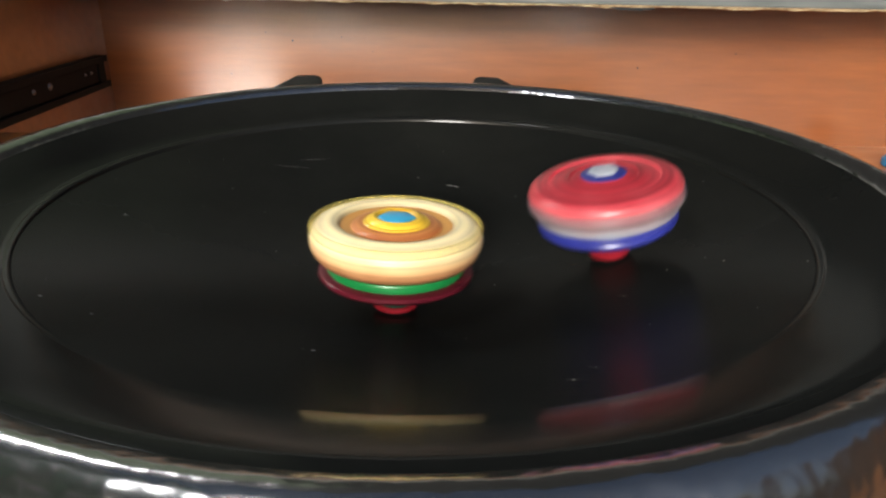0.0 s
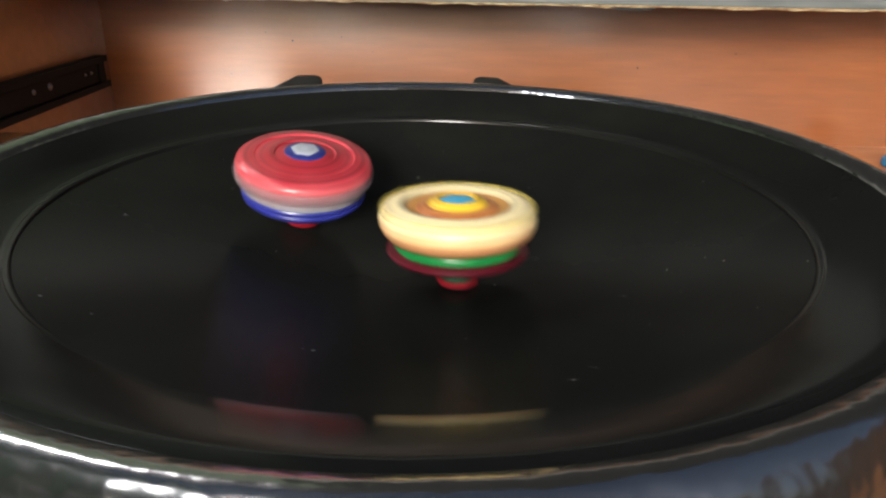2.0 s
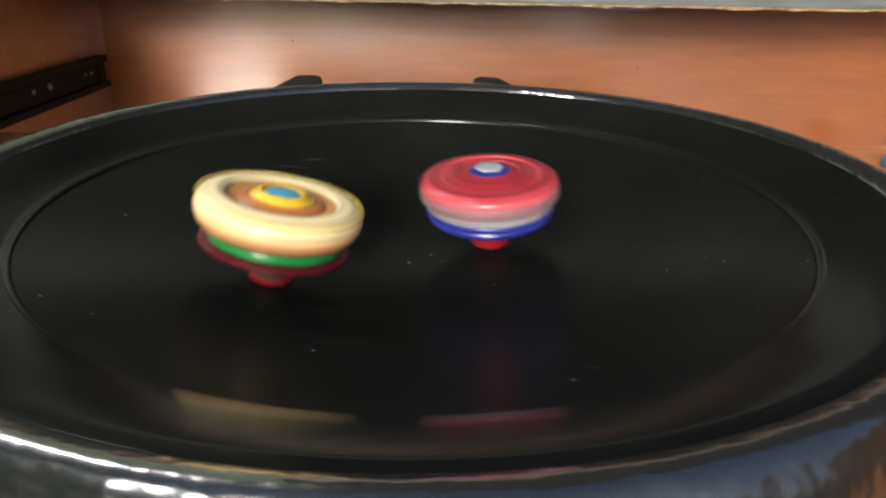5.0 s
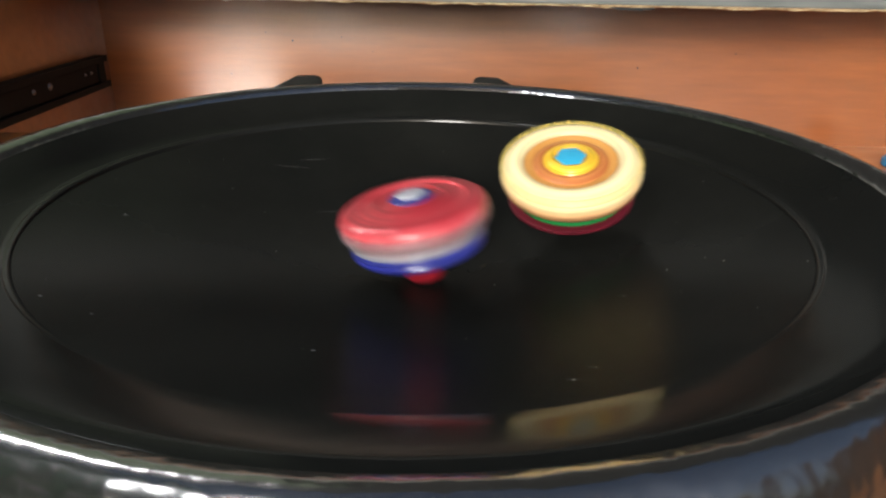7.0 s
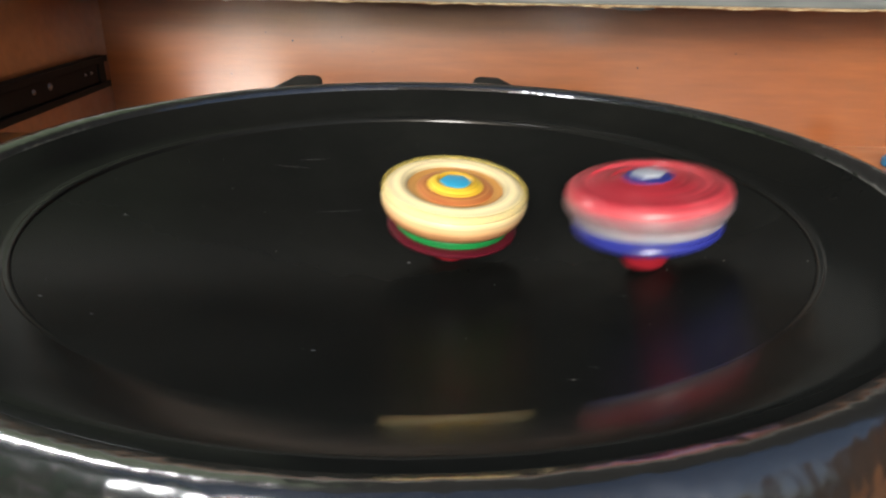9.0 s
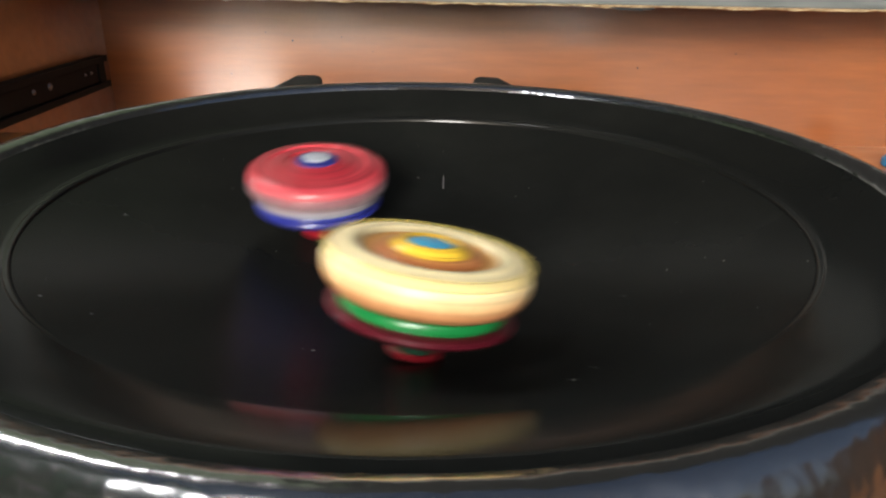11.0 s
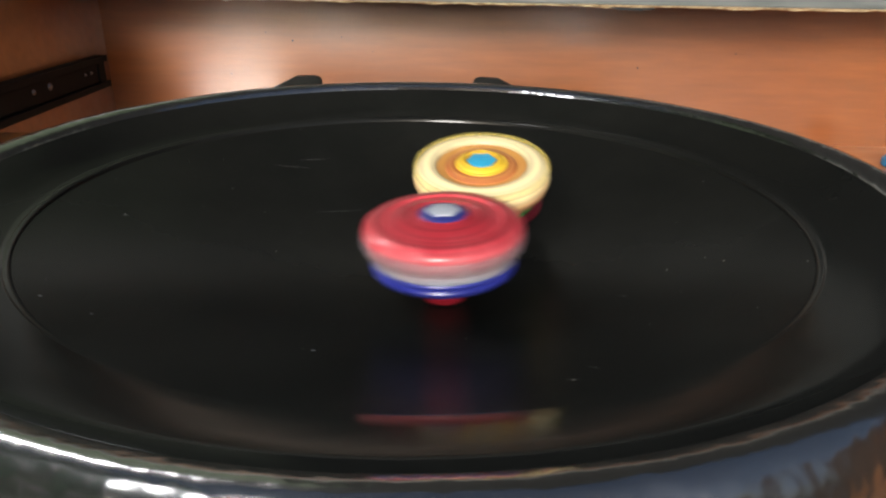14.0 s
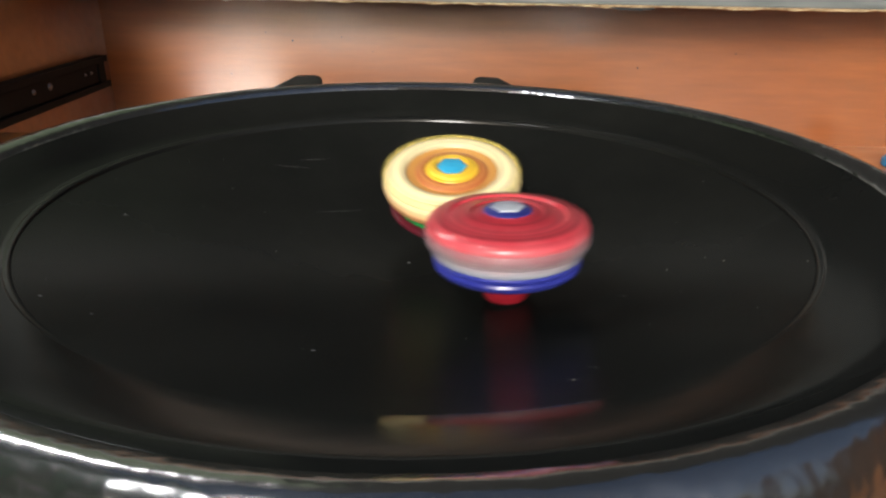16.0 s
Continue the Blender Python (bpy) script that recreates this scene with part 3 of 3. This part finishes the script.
def motions():
    walk(yellow_top, [
        (0.00, stand(-6.2, -22.8, 0.023, 0.020, 0)), (0.10, stand(-10.0, -24.1, 0.025, 0.059, 60)), (0.20, stand(-9.1, -20.5, 0.041, 0.091, 120)),
        (0.30, stand(-6.1, -6.6, 0.112, 0.066, 180)), (0.40, stand(-19.4, -5.6, 0.063, 0.068, 240)), (0.50, stand(-34.8, -13.5, 0.089, 0.109, 300)),
        (0.60, stand(-42.0, -16.1, 0.149, 0.111, 0)), (0.70, stand(-42.8, -18.3, 0.144, 0.129, 60)), (0.80, stand(-37.6, -15.6, 0.125, 0.087, 120)),
        (0.90, stand(-28.8, -13.7, 0.107, 0.097, 180)), (1.00, stand(-28.8, -27.6, 0.044, 0.092, 240)), (1.10, stand(-20.5, -33.4, 0.070, 0.110, 300)),
        (1.20, stand(-9.4, -30.8, 0.075, 0.106, 0)), (1.30, stand(1.4, -28.1, 0.062, 0.096, 60)), (1.40, stand(7.0, -19.5, 0.040, 0.031, 120)),
        (1.50, stand(2.7, -43.9, -0.044, 0.074, 180)), (1.60, stand(3.4, -55.7, -0.028, 0.117, 240)), (1.70, stand(9.3, -52.4, 0.014, 0.090, 300)),
        (1.80, stand(14.1, -38.9, 0.004, 0.083, 0)), (1.90, stand(15.1, -25.3, 0.002, 0.066, 60)), (2.00, stand(11.1, -4.7, -0.013, 0.034, 120)),
        (2.10, stand(3.9, 8.7, -0.023, -0.023, 180)), (2.20, stand(22.9, -2.9, -0.038, 0.009, 240)), (2.30, stand(40.0, -13.1, -0.053, 0.028, 300)),
        (2.40, stand(44.8, -15.1, -0.090, 0.012, 0)), (2.50, stand(39.5, -12.8, -0.058, -0.007, 60)), (2.60, stand(33.1, -10.6, -0.080, 0.053, 120)),
        (2.70, stand(38.7, -48.8, -0.177, 0.125, 180)), (2.80, stand(41.5, -66.1, -0.231, 0.196, 240)), (2.90, stand(44.6, -66.9, -0.263, 0.190, 300)),
        (3.00, stand(45.0, -49.3, -0.247, 0.184, 0)), (3.10, stand(37.1, -24.0, -0.197, 0.201, 60)), (3.20, stand(18.0, -3.7, -0.070, 0.098, 120)),
        (3.30, stand(-6.9, 4.9, -0.031, 0.024, 180)), (3.40, stand(-21.4, 10.6, 0.044, -0.027, 240)), (3.50, stand(-9.2, 16.7, 0.041, 0.048, 300)),
        (3.60, stand(-0.3, 23.3, 0.030, -0.055, 0)), (3.70, stand(-0.4, 26.4, 0.030, -0.056, 60)), (3.80, stand(27.0, 38.4, -0.062, -0.177, 120)),
        (3.90, stand(45.3, 48.9, -0.078, -0.196, 180)), (4.00, stand(48.4, 52.2, -0.052, -0.183, 240)), (4.10, stand(39.5, 58.5, -0.094, -0.258, 300)),
        (4.20, stand(20.9, 50.2, -0.074, -0.196, 0)), (4.30, stand(45.6, 30.7, -0.079, -0.192, 60)), (4.40, stand(56.3, 0.7, -0.106, -0.105, 120)),
        (4.50, stand(50.2, -30.9, -0.117, -0.010, 180)), (4.60, stand(31.2, -55.0, -0.086, 0.086, 240)), (4.70, stand(6.2, -64.8, -0.012, 0.158, 300)),
        (4.80, stand(-17.9, -57.9, 0.085, 0.177, 0)), (4.90, stand(-35.8, -38.6, 0.169, 0.136, 60)), (5.00, stand(-43.0, -13.8, 0.208, 0.051, 120)),
        (5.10, stand(-38.2, 10.0, 0.189, -0.079, 180)), (5.20, stand(-23.3, 27.5, 0.117, -0.187, 240)), (5.30, stand(-2.4, 35.1, 0.013, -0.228, 300)),
        (5.40, stand(19.7, 30.8, -0.089, -0.207, 0)), (5.50, stand(37.2, 15.4, -0.158, -0.115, 60)), (5.60, stand(45.2, -8.0, -0.167, 0.012, 120)),
        (5.70, stand(40.8, -34.2, -0.111, 0.095, 180)), (5.80, stand(24.6, -56.0, -0.006, 0.132, 240)), (5.90, stand(0.9, -65.7, 0.115, 0.112, 300)),
        (6.00, stand(-24.9, -58.7, 0.219, 0.045, 0)), (6.10, stand(-45.8, -36.8, 0.285, -0.038, 60)), (6.20, stand(-54.1, -6.8, 0.318, -0.104, 119)),
        (6.30, stand(-46.6, 22.6, 0.346, -0.176, 180)), (6.40, stand(-44.2, 22.1, 0.268, -0.154, 240)), (6.50, stand(-36.0, 19.4, 0.193, -0.163, 300)),
        (6.60, stand(-15.9, 23.1, 0.068, -0.195, 0)), (6.70, stand(5.8, 28.1, 0.024, -0.244, 60)), (6.80, stand(24.1, 29.4, -0.014, -0.314, 120)),
        (6.90, stand(39.7, 33.2, -0.052, -0.365, 180)), (7.00, stand(50.7, 31.0, -0.140, -0.355, 240)), (7.10, stand(53.3, 21.0, -0.104, -0.225, 300)),
        (7.20, stand(55.7, 10.4, -0.186, -0.139, 0)), (7.30, stand(53.9, 1.0, -0.260, -0.066, 60)), (7.40, stand(47.5, -11.3, -0.192, 0.057, 120)),
        (7.50, stand(39.3, -19.6, -0.245, 0.126, 180)), (7.60, stand(28.0, -27.9, -0.200, 0.201, 240)), (7.70, stand(16.3, -42.7, -0.206, 0.247, 300)),
        (7.80, stand(5.7, -62.8, -0.214, 0.376, 0)), (7.90, stand(-2.6, -73.7, -0.233, 0.445, 60)), (8.00, stand(-11.0, -72.9, -0.104, 0.425, 120)),
        (8.10, stand(-19.1, -61.4, -0.092, 0.338, 180)), (8.20, stand(-25.3, -45.8, -0.004, 0.287, 240)), (8.30, stand(-30.5, -28.3, 0.144, 0.202, 300)),
        (8.40, stand(-22.7, -15.0, 0.138, 0.134, 0)), (8.50, stand(-19.2, -3.9, 0.137, 0.048, 60)), (8.60, stand(-19.4, -5.6, 0.137, 0.026, 120)),
        (8.70, stand(-12.7, -2.5, 0.139, 0.051, 180)), (8.80, stand(-3.1, 0.3, 0.099, 0.002, 240)), (8.90, stand(3.9, 7.1, 0.063, -0.062, 300)),
        (9.00, stand(8.8, 16.6, 0.055, -0.142, 0)), (9.10, stand(14.4, 22.8, 0.046, -0.182, 60)), (9.20, stand(15.3, 27.4, 0.019, -0.221, 120)),
        (9.30, stand(30.6, 15.2, 0.005, -0.180, 179)), (9.40, stand(38.3, -3.6, -0.024, -0.107, 239)), (9.50, stand(36.5, -24.8, -0.047, -0.027, 300)),
        (9.60, stand(25.8, -42.9, -0.042, 0.054, 0)), (9.70, stand(9.1, -53.3, -0.003, 0.125, 60)), (9.80, stand(-9.5, -52.6, 0.062, 0.160, 119)),
        (9.90, stand(-26.0, -41.3, 0.133, 0.148, 180)), (10.00, stand(-36.2, -22.7, 0.181, 0.089, 240)), (10.10, stand(-37.5, -1.6, 0.188, -0.009, 300)),
        (10.20, stand(-29.3, 17.1, 0.147, -0.124, 0)), (10.30, stand(-13.7, 29.1, 0.069, -0.198, 60)), (10.40, stand(5.7, 31.6, -0.022, -0.210, 120)),
        (10.50, stand(24.0, 24.0, -0.097, -0.161, 180)), (10.60, stand(36.7, 7.9, -0.131, -0.063, 240)), (10.70, stand(40.6, -13.5, -0.112, 0.045, 300)),
        (10.80, stand(34.6, -35.2, -0.047, 0.108, 0)), (10.90, stand(20.0, -51.9, 0.047, 0.136, 60)), (11.00, stand(0.4, -58.7, 0.143, 0.127, 120)),
        (11.10, stand(-20.1, -52.8, 0.218, 0.094, 180)), (11.20, stand(-36.9, -35.9, 0.264, 0.062, 240)), (11.30, stand(-44.9, -12.4, 0.290, 0.055, 300)),
        (11.40, stand(-39.1, -2.4, 0.311, -0.050, 0)), (11.50, stand(-29.4, 13.1, 0.189, -0.111, 60)), (11.60, stand(-20.6, 23.8, 0.104, -0.226, 120)),
        (11.70, stand(-9.0, 25.7, 0.072, -0.230, 180)), (11.80, stand(4.3, 28.0, -0.044, -0.260, 240)), (11.90, stand(12.9, 26.1, -0.044, -0.245, 300)),
        (12.00, stand(20.7, 23.6, 0.011, -0.208, 0)), (12.10, stand(30.8, 15.1, -0.138, -0.146, 60)), (12.20, stand(33.4, 4.5, -0.138, -0.091, 120)),
        (12.30, stand(34.5, -4.3, -0.182, -0.042, 180)), (12.40, stand(32.1, -13.7, -0.234, 0.043, 240)), (12.50, stand(26.0, -22.5, -0.193, 0.088, 300)),
        (12.60, stand(15.8, -25.3, -0.112, 0.093, 0)), (12.70, stand(1.1, -34.9, -0.053, 0.162, 60)), (12.80, stand(-10.7, -39.7, 0.021, 0.208, 120)),
        (12.90, stand(-20.9, -42.3, 0.039, 0.232, 180)), (13.00, stand(-28.0, -35.1, 0.108, 0.205, 240)), (13.10, stand(-36.7, -22.3, 0.228, 0.073, 300)),
        (13.20, stand(-47.1, -13.7, 0.243, 0.042, 0)), (13.30, stand(-46.2, -4.3, 0.291, -0.005, 60)), (13.40, stand(-44.3, 8.7, 0.243, -0.179, 120)),
        (13.50, stand(-35.1, 21.7, 0.223, -0.175, 180)), (13.60, stand(-21.6, 27.7, 0.137, -0.212, 240)), (13.70, stand(-3.9, 32.5, 0.018, -0.267, 300)),
        (13.80, stand(7.4, 37.3, 0.072, -0.270, 0)), (13.90, stand(10.7, 40.4, 0.008, -0.275, 60)), (14.00, stand(20.1, 34.7, -0.042, -0.231, 120)),
        (14.10, stand(24.5, 23.0, -0.083, -0.179, 180)), (14.20, stand(26.9, 12.8, -0.058, -0.059, 240)), (14.30, stand(30.2, 8.7, -0.187, -0.035, 300)),
        (14.40, stand(25.9, -0.2, -0.203, -0.032, 0)), (14.50, stand(20.8, -13.2, -0.219, 0.140, 60)), (14.60, stand(8.9, -19.6, -0.126, 0.196, 120)),
        (14.70, stand(-1.7, -26.5, -0.105, 0.206, 180)), (14.80, stand(-12.4, -31.4, -0.019, 0.223, 240)), (14.90, stand(-21.6, -26.7, -0.003, 0.229, 300)),
        (15.00, stand(-33.8, -28.8, 0.133, 0.220, 0)), (15.10, stand(-41.9, -19.5, 0.144, 0.189, 60)), (15.20, stand(-44.7, -10.5, 0.292, 0.088, 120)),
        (15.30, stand(-42.3, -0.5, 0.240, 0.022, 180)), (15.40, stand(-44.0, 7.2, 0.307, -0.052, 240)), (15.50, stand(-35.6, 19.2, 0.221, -0.155, 300)),
        (15.60, stand(-37.4, 31.6, 0.219, -0.269, 0)), (15.70, stand(-27.3, 33.2, 0.137, -0.281, 60)), (15.80, stand(-15.2, 32.8, 0.104, -0.276, 120)),
        (15.90, stand(-1.6, 35.7, 0.040, -0.287, 180)), (16.00, stand(9.8, 33.1, -0.026, -0.283, 240)),
    ])
    walk(red_top, [
        (0.00, stand(57.9, 1.7, -0.187, -0.054, 0)), (0.10, stand(63.2, 16.3, -0.170, -0.117, 60)), (0.20, stand(60.1, 18.2, -0.254, -0.115, 120)),
        (0.30, stand(44.9, 15.4, -0.126, -0.062, 180)), (0.40, stand(42.8, 27.7, -0.137, -0.087, 240)), (0.50, stand(47.1, 35.7, -0.187, -0.117, 300)),
        (0.60, stand(42.9, 35.6, -0.140, -0.127, 0)), (0.70, stand(35.4, 31.5, -0.180, -0.089, 60)), (0.80, stand(20.9, 28.3, -0.183, -0.091, 120)),
        (0.90, stand(1.8, 31.1, -0.073, -0.104, 180)), (1.00, stand(-0.4, 49.8, -0.002, -0.199, 240)), (1.10, stand(7.2, 63.4, -0.075, -0.190, 300)),
        (1.20, stand(20.5, 62.4, -0.104, -0.194, 0)), (1.30, stand(27.5, 46.0, -0.061, -0.154, 60)), (1.40, stand(25.1, 32.4, -0.058, -0.154, 120)),
        (1.50, stand(20.6, 41.8, -0.074, -0.169, 180)), (1.60, stand(10.6, 32.6, -0.050, -0.123, 240)), (1.70, stand(-0.5, 27.9, 0.001, -0.110, 300)),
        (1.80, stand(-17.9, 27.5, 0.021, -0.164, 0)), (1.90, stand(-33.4, 26.5, 0.063, -0.159, 60)), (2.00, stand(-41.8, 29.8, 0.116, -0.172, 120)),
        (2.10, stand(-38.9, 40.6, 0.141, -0.102, 180)), (2.20, stand(-53.8, 62.5, 0.138, -0.205, 240)), (2.30, stand(-54.7, 77.3, 0.154, -0.178, 300)),
        (2.40, stand(-33.2, 80.6, 0.107, -0.196, 0)), (2.50, stand(-1.8, 64.9, 0.005, -0.180, 60)), (2.60, stand(13.9, 35.5, 0.048, -0.118, 120)),
        (2.70, stand(4.2, 32.8, 0.016, -0.113, 180)), (2.80, stand(-7.9, 19.5, 0.046, -0.146, 240)), (2.90, stand(-21.0, 2.3, 0.007, -0.132, 300)),
        (3.00, stand(-34.9, -17.8, 0.126, -0.062, 0)), (3.10, stand(-45.2, -23.3, 0.118, -0.047, 60)), (3.20, stand(-55.7, -25.1, 0.188, -0.012, 120)),
        (3.30, stand(-60.4, -17.7, 0.164, -0.057, 180)), (3.40, stand(-68.2, -13.2, 0.268, -0.062, 240)), (3.50, stand(-78.5, -10.6, 0.270, -0.020, 300)),
        (3.60, stand(-75.2, -2.8, 0.276, -0.061, 0)), (3.70, stand(-53.8, 6.8, 0.233, -0.032, 60)), (3.80, stand(-51.3, -12.7, 0.203, 0.041, 120)),
        (3.90, stand(-42.6, -30.8, 0.158, 0.061, 180)), (4.00, stand(-33.9, -49.2, 0.155, 0.110, 240)), (4.10, stand(-30.6, -55.4, 0.115, 0.147, 300)),
        (4.20, stand(-26.5, -55.3, 0.077, 0.130, 0)), (4.30, stand(-39.2, -38.3, 0.085, 0.118, 60)), (4.40, stand(-44.7, -18.5, 0.097, 0.091, 120)),
        (4.50, stand(-42.6, 0.6, 0.102, 0.051, 180)), (4.60, stand(-34.1, 16.3, 0.094, 0.006, 240)), (4.70, stand(-21.2, 26.8, 0.070, -0.037, 300)),
        (4.80, stand(-6.0, 31.2, 0.033, -0.069, 0)), (4.90, stand(9.3, 29.6, -0.012, -0.084, 60)), (5.00, stand(22.6, 22.1, -0.056, -0.078, 120)),
        (5.10, stand(32.2, 10.0, -0.091, -0.053, 180)), (5.20, stand(36.6, -5.2, -0.109, -0.015, 240)), (5.30, stand(35.1, -21.3, -0.105, 0.029, 300)),
        (5.40, stand(27.9, -35.3, -0.080, 0.066, 0)), (5.50, stand(16.9, -44.8, -0.041, 0.088, 60)), (5.60, stand(4.1, -47.8, 0.003, 0.091, 120)),
        (5.70, stand(-7.8, -44.1, 0.042, 0.078, 180)), (5.80, stand(-16.5, -35.4, 0.067, 0.055, 240)), (5.90, stand(-20.7, -24.4, 0.080, 0.032, 300)),
        (6.00, stand(-20.2, -13.9, 0.085, 0.016, 0)), (6.10, stand(-16.2, -6.1, 0.087, 0.008, 60)), (6.20, stand(-10.7, -1.5, 0.094, 0.006, 119)),
        (6.30, stand(-5.2, 0.1, 0.106, 0.006, 180)), (6.40, stand(30.2, 0.4, -0.074, 0.018, 240)), (6.50, stand(55.4, -2.0, -0.119, -0.002, 300)),
        (6.60, stand(72.8, -11.9, -0.199, -0.058, 0)), (6.70, stand(74.5, -25.7, -0.250, 0.005, 60)), (6.80, stand(56.5, -36.3, -0.241, 0.067, 120)),
        (6.90, stand(24.9, -21.9, -0.103, 0.014, 180)), (7.00, stand(1.6, 0.6, -0.177, -0.044, 240)), (7.10, stand(-15.7, 21.4, -0.042, -0.083, 300)),
        (7.20, stand(-22.8, 43.7, 0.034, -0.109, 0)), (7.30, stand(-16.3, 66.4, -0.017, -0.196, 60)), (7.40, stand(2.4, 76.7, 0.044, -0.253, 120)),
        (7.50, stand(24.1, 63.3, 0.000, -0.215, 180)), (7.60, stand(31.9, 37.3, -0.076, -0.158, 240)), (7.70, stand(20.3, 15.6, -0.047, -0.088, 300)),
        (7.80, stand(6.8, 10.3, -0.015, -0.086, 0)), (7.90, stand(-12.7, -2.5, 0.053, -0.051, 60)), (8.00, stand(-35.5, -18.0, 0.161, -0.050, 120)),
        (8.10, stand(-54.6, -18.7, 0.193, -0.011, 180)), (8.20, stand(-61.3, -9.2, 0.166, -0.031, 240)), (8.30, stand(-53.8, 15.4, 0.156, -0.106, 300)),
        (8.40, stand(-33.5, 37.6, 0.079, -0.139, 0)), (8.50, stand(-3.8, 36.9, 0.060, -0.133, 60)), (8.60, stand(30.4, 51.5, -0.065, -0.247, 120)),
        (8.70, stand(54.2, 47.1, -0.076, -0.175, 180)), (8.80, stand(71.3, 36.4, -0.104, -0.143, 240)), (8.90, stand(76.6, 10.4, -0.124, -0.071, 300)),
        (9.00, stand(65.1, -10.4, -0.093, -0.021, 0)), (9.10, stand(42.9, -23.0, -0.068, 0.035, 60)), (9.20, stand(12.7, -25.1, 0.056, 0.007, 120)),
        (9.30, stand(6.1, -32.5, 0.041, 0.008, 179)), (9.40, stand(-3.9, -35.7, 0.036, 0.014, 239)), (9.50, stand(-15.5, -32.0, 0.044, 0.016, 300)),
        (9.60, stand(-25.3, -20.7, 0.059, 0.005, 0)), (9.70, stand(-28.9, -4.1, 0.069, -0.022, 60)), (9.80, stand(-23.9, 12.9, 0.062, -0.059, 119)),
        (9.90, stand(-10.3, 24.9, 0.030, -0.091, 180)), (10.00, stand(7.9, 27.4, -0.020, -0.101, 240)), (10.10, stand(25.0, 19.0, -0.072, -0.081, 300)),
        (10.20, stand(35.7, 2.0, -0.106, -0.035, 0)), (10.30, stand(36.7, -19.2, -0.110, 0.023, 60)), (10.40, stand(27.9, -38.9, -0.083, 0.072, 120)),
        (10.50, stand(12.0, -51.6, -0.034, 0.096, 180)), (10.60, stand(-7.2, -53.6, 0.018, 0.088, 240)), (10.70, stand(-25.8, -43.7, 0.058, 0.049, 300)),
        (10.80, stand(-39.3, -24.2, 0.072, -0.007, 0)), (10.90, stand(-43.2, 0.5, 0.057, -0.065, 60)), (11.00, stand(-34.9, 24.4, 0.021, -0.108, 120)),
        (11.10, stand(-15.4, 41.3, -0.020, -0.131, 180)), (11.20, stand(11.0, 45.5, -0.050, -0.136, 240)), (11.30, stand(36.4, 34.5, -0.059, -0.141, 300)),
        (11.40, stand(51.6, 15.7, -0.097, -0.063, 0)), (11.50, stand(54.1, 2.7, -0.112, -0.042, 60)), (11.60, stand(46.1, -15.7, -0.113, 0.024, 120)),
        (11.70, stand(28.3, -24.5, -0.058, 0.050, 180)), (11.80, stand(5.2, -28.1, -0.037, 0.082, 240)), (11.90, stand(-16.6, -27.1, 0.022, 0.055, 300)),
        (12.00, stand(-34.4, -22.9, 0.064, -0.008, 0)), (12.10, stand(-47.2, -8.4, 0.100, -0.034, 60)), (12.20, stand(-48.2, 10.1, 0.104, -0.040, 120)),
        (12.30, stand(-36.8, 23.6, 0.111, -0.053, 180)), (12.40, stand(-16.9, 34.0, 0.080, -0.077, 240)), (12.50, stand(7.1, 30.5, 0.002, -0.075, 300)),
        (12.60, stand(26.2, 24.3, -0.040, -0.101, 0)), (12.70, stand(45.2, 12.0, -0.190, -0.089, 60)), (12.80, stand(56.7, -3.6, -0.217, -0.047, 120)),
        (12.90, stand(53.5, -21.6, -0.146, -0.034, 180)), (13.00, stand(37.4, -29.4, -0.114, -0.026, 240)), (13.10, stand(16.4, -25.5, -0.112, -0.014, 300)),
        (13.20, stand(9.6, -18.0, -0.038, 0.007, 0)), (13.30, stand(4.8, -6.1, 0.014, -0.003, 60)), (13.40, stand(19.7, 2.6, -0.064, -0.028, 120)),
        (13.50, stand(36.5, 3.9, -0.130, -0.022, 180)), (13.60, stand(45.9, 4.4, -0.153, -0.039, 240)), (13.70, stand(45.8, -1.8, -0.153, -0.057, 300)),
        (13.80, stand(35.6, -6.3, -0.102, -0.087, 0)), (13.90, stand(24.2, -13.3, -0.061, -0.020, 60)), (14.00, stand(7.6, -15.4, -0.038, -0.057, 120)),
        (14.10, stand(-9.5, -7.0, -0.000, -0.059, 180)), (14.20, stand(-20.5, 4.1, 0.004, -0.075, 240)), (14.30, stand(-25.9, 17.5, 0.020, -0.088, 300)),
        (14.40, stand(-22.3, 25.0, -0.008, -0.090, 0)), (14.50, stand(-13.4, 30.7, 0.053, -0.053, 60)), (14.60, stand(2.6, 31.3, -0.060, -0.097, 120)),
        (14.70, stand(13.7, 24.5, -0.090, -0.092, 180)), (14.80, stand(21.5, 8.9, -0.112, -0.079, 240)), (14.90, stand(21.6, -2.7, -0.088, -0.026, 300)),
        (15.00, stand(26.3, -12.0, -0.053, 0.003, 0)), (15.10, stand(24.8, -15.1, -0.059, -0.002, 60)), (15.20, stand(16.9, -13.7, -0.097, -0.031, 120)),
        (15.30, stand(10.3, -11.3, -0.047, 0.009, 180)), (15.40, stand(11.8, -4.7, -0.081, -0.032, 240)), (15.50, stand(14.0, 0.1, -0.093, -0.026, 300)),
        (15.60, stand(25.9, -0.2, -0.038, -0.012, 0)), (15.70, stand(39.5, -2.6, -0.110, -0.058, 60)), (15.80, stand(41.3, -13.5, -0.100, -0.004, 120)),
        (15.90, stand(36.4, -15.1, -0.107, -0.019, 180)), (16.00, stand(24.8, -17.9, -0.031, 0.003, 240)),
    ])
    lying = pose(0.0076, 0.0636, bowl_z(0.0076, 0.0636) + 0.0004, 0, 90, -24.2)
    raised = pose(0.0063, 0.0617, bowl_z(0.0063, 0.0617), -8, 2, 0)
    walk(lint, [(0.0, lying), (1.9, lying), (2.0, lying), (2.6, raised), (2.7, raised), (16.0, raised)])


motions()
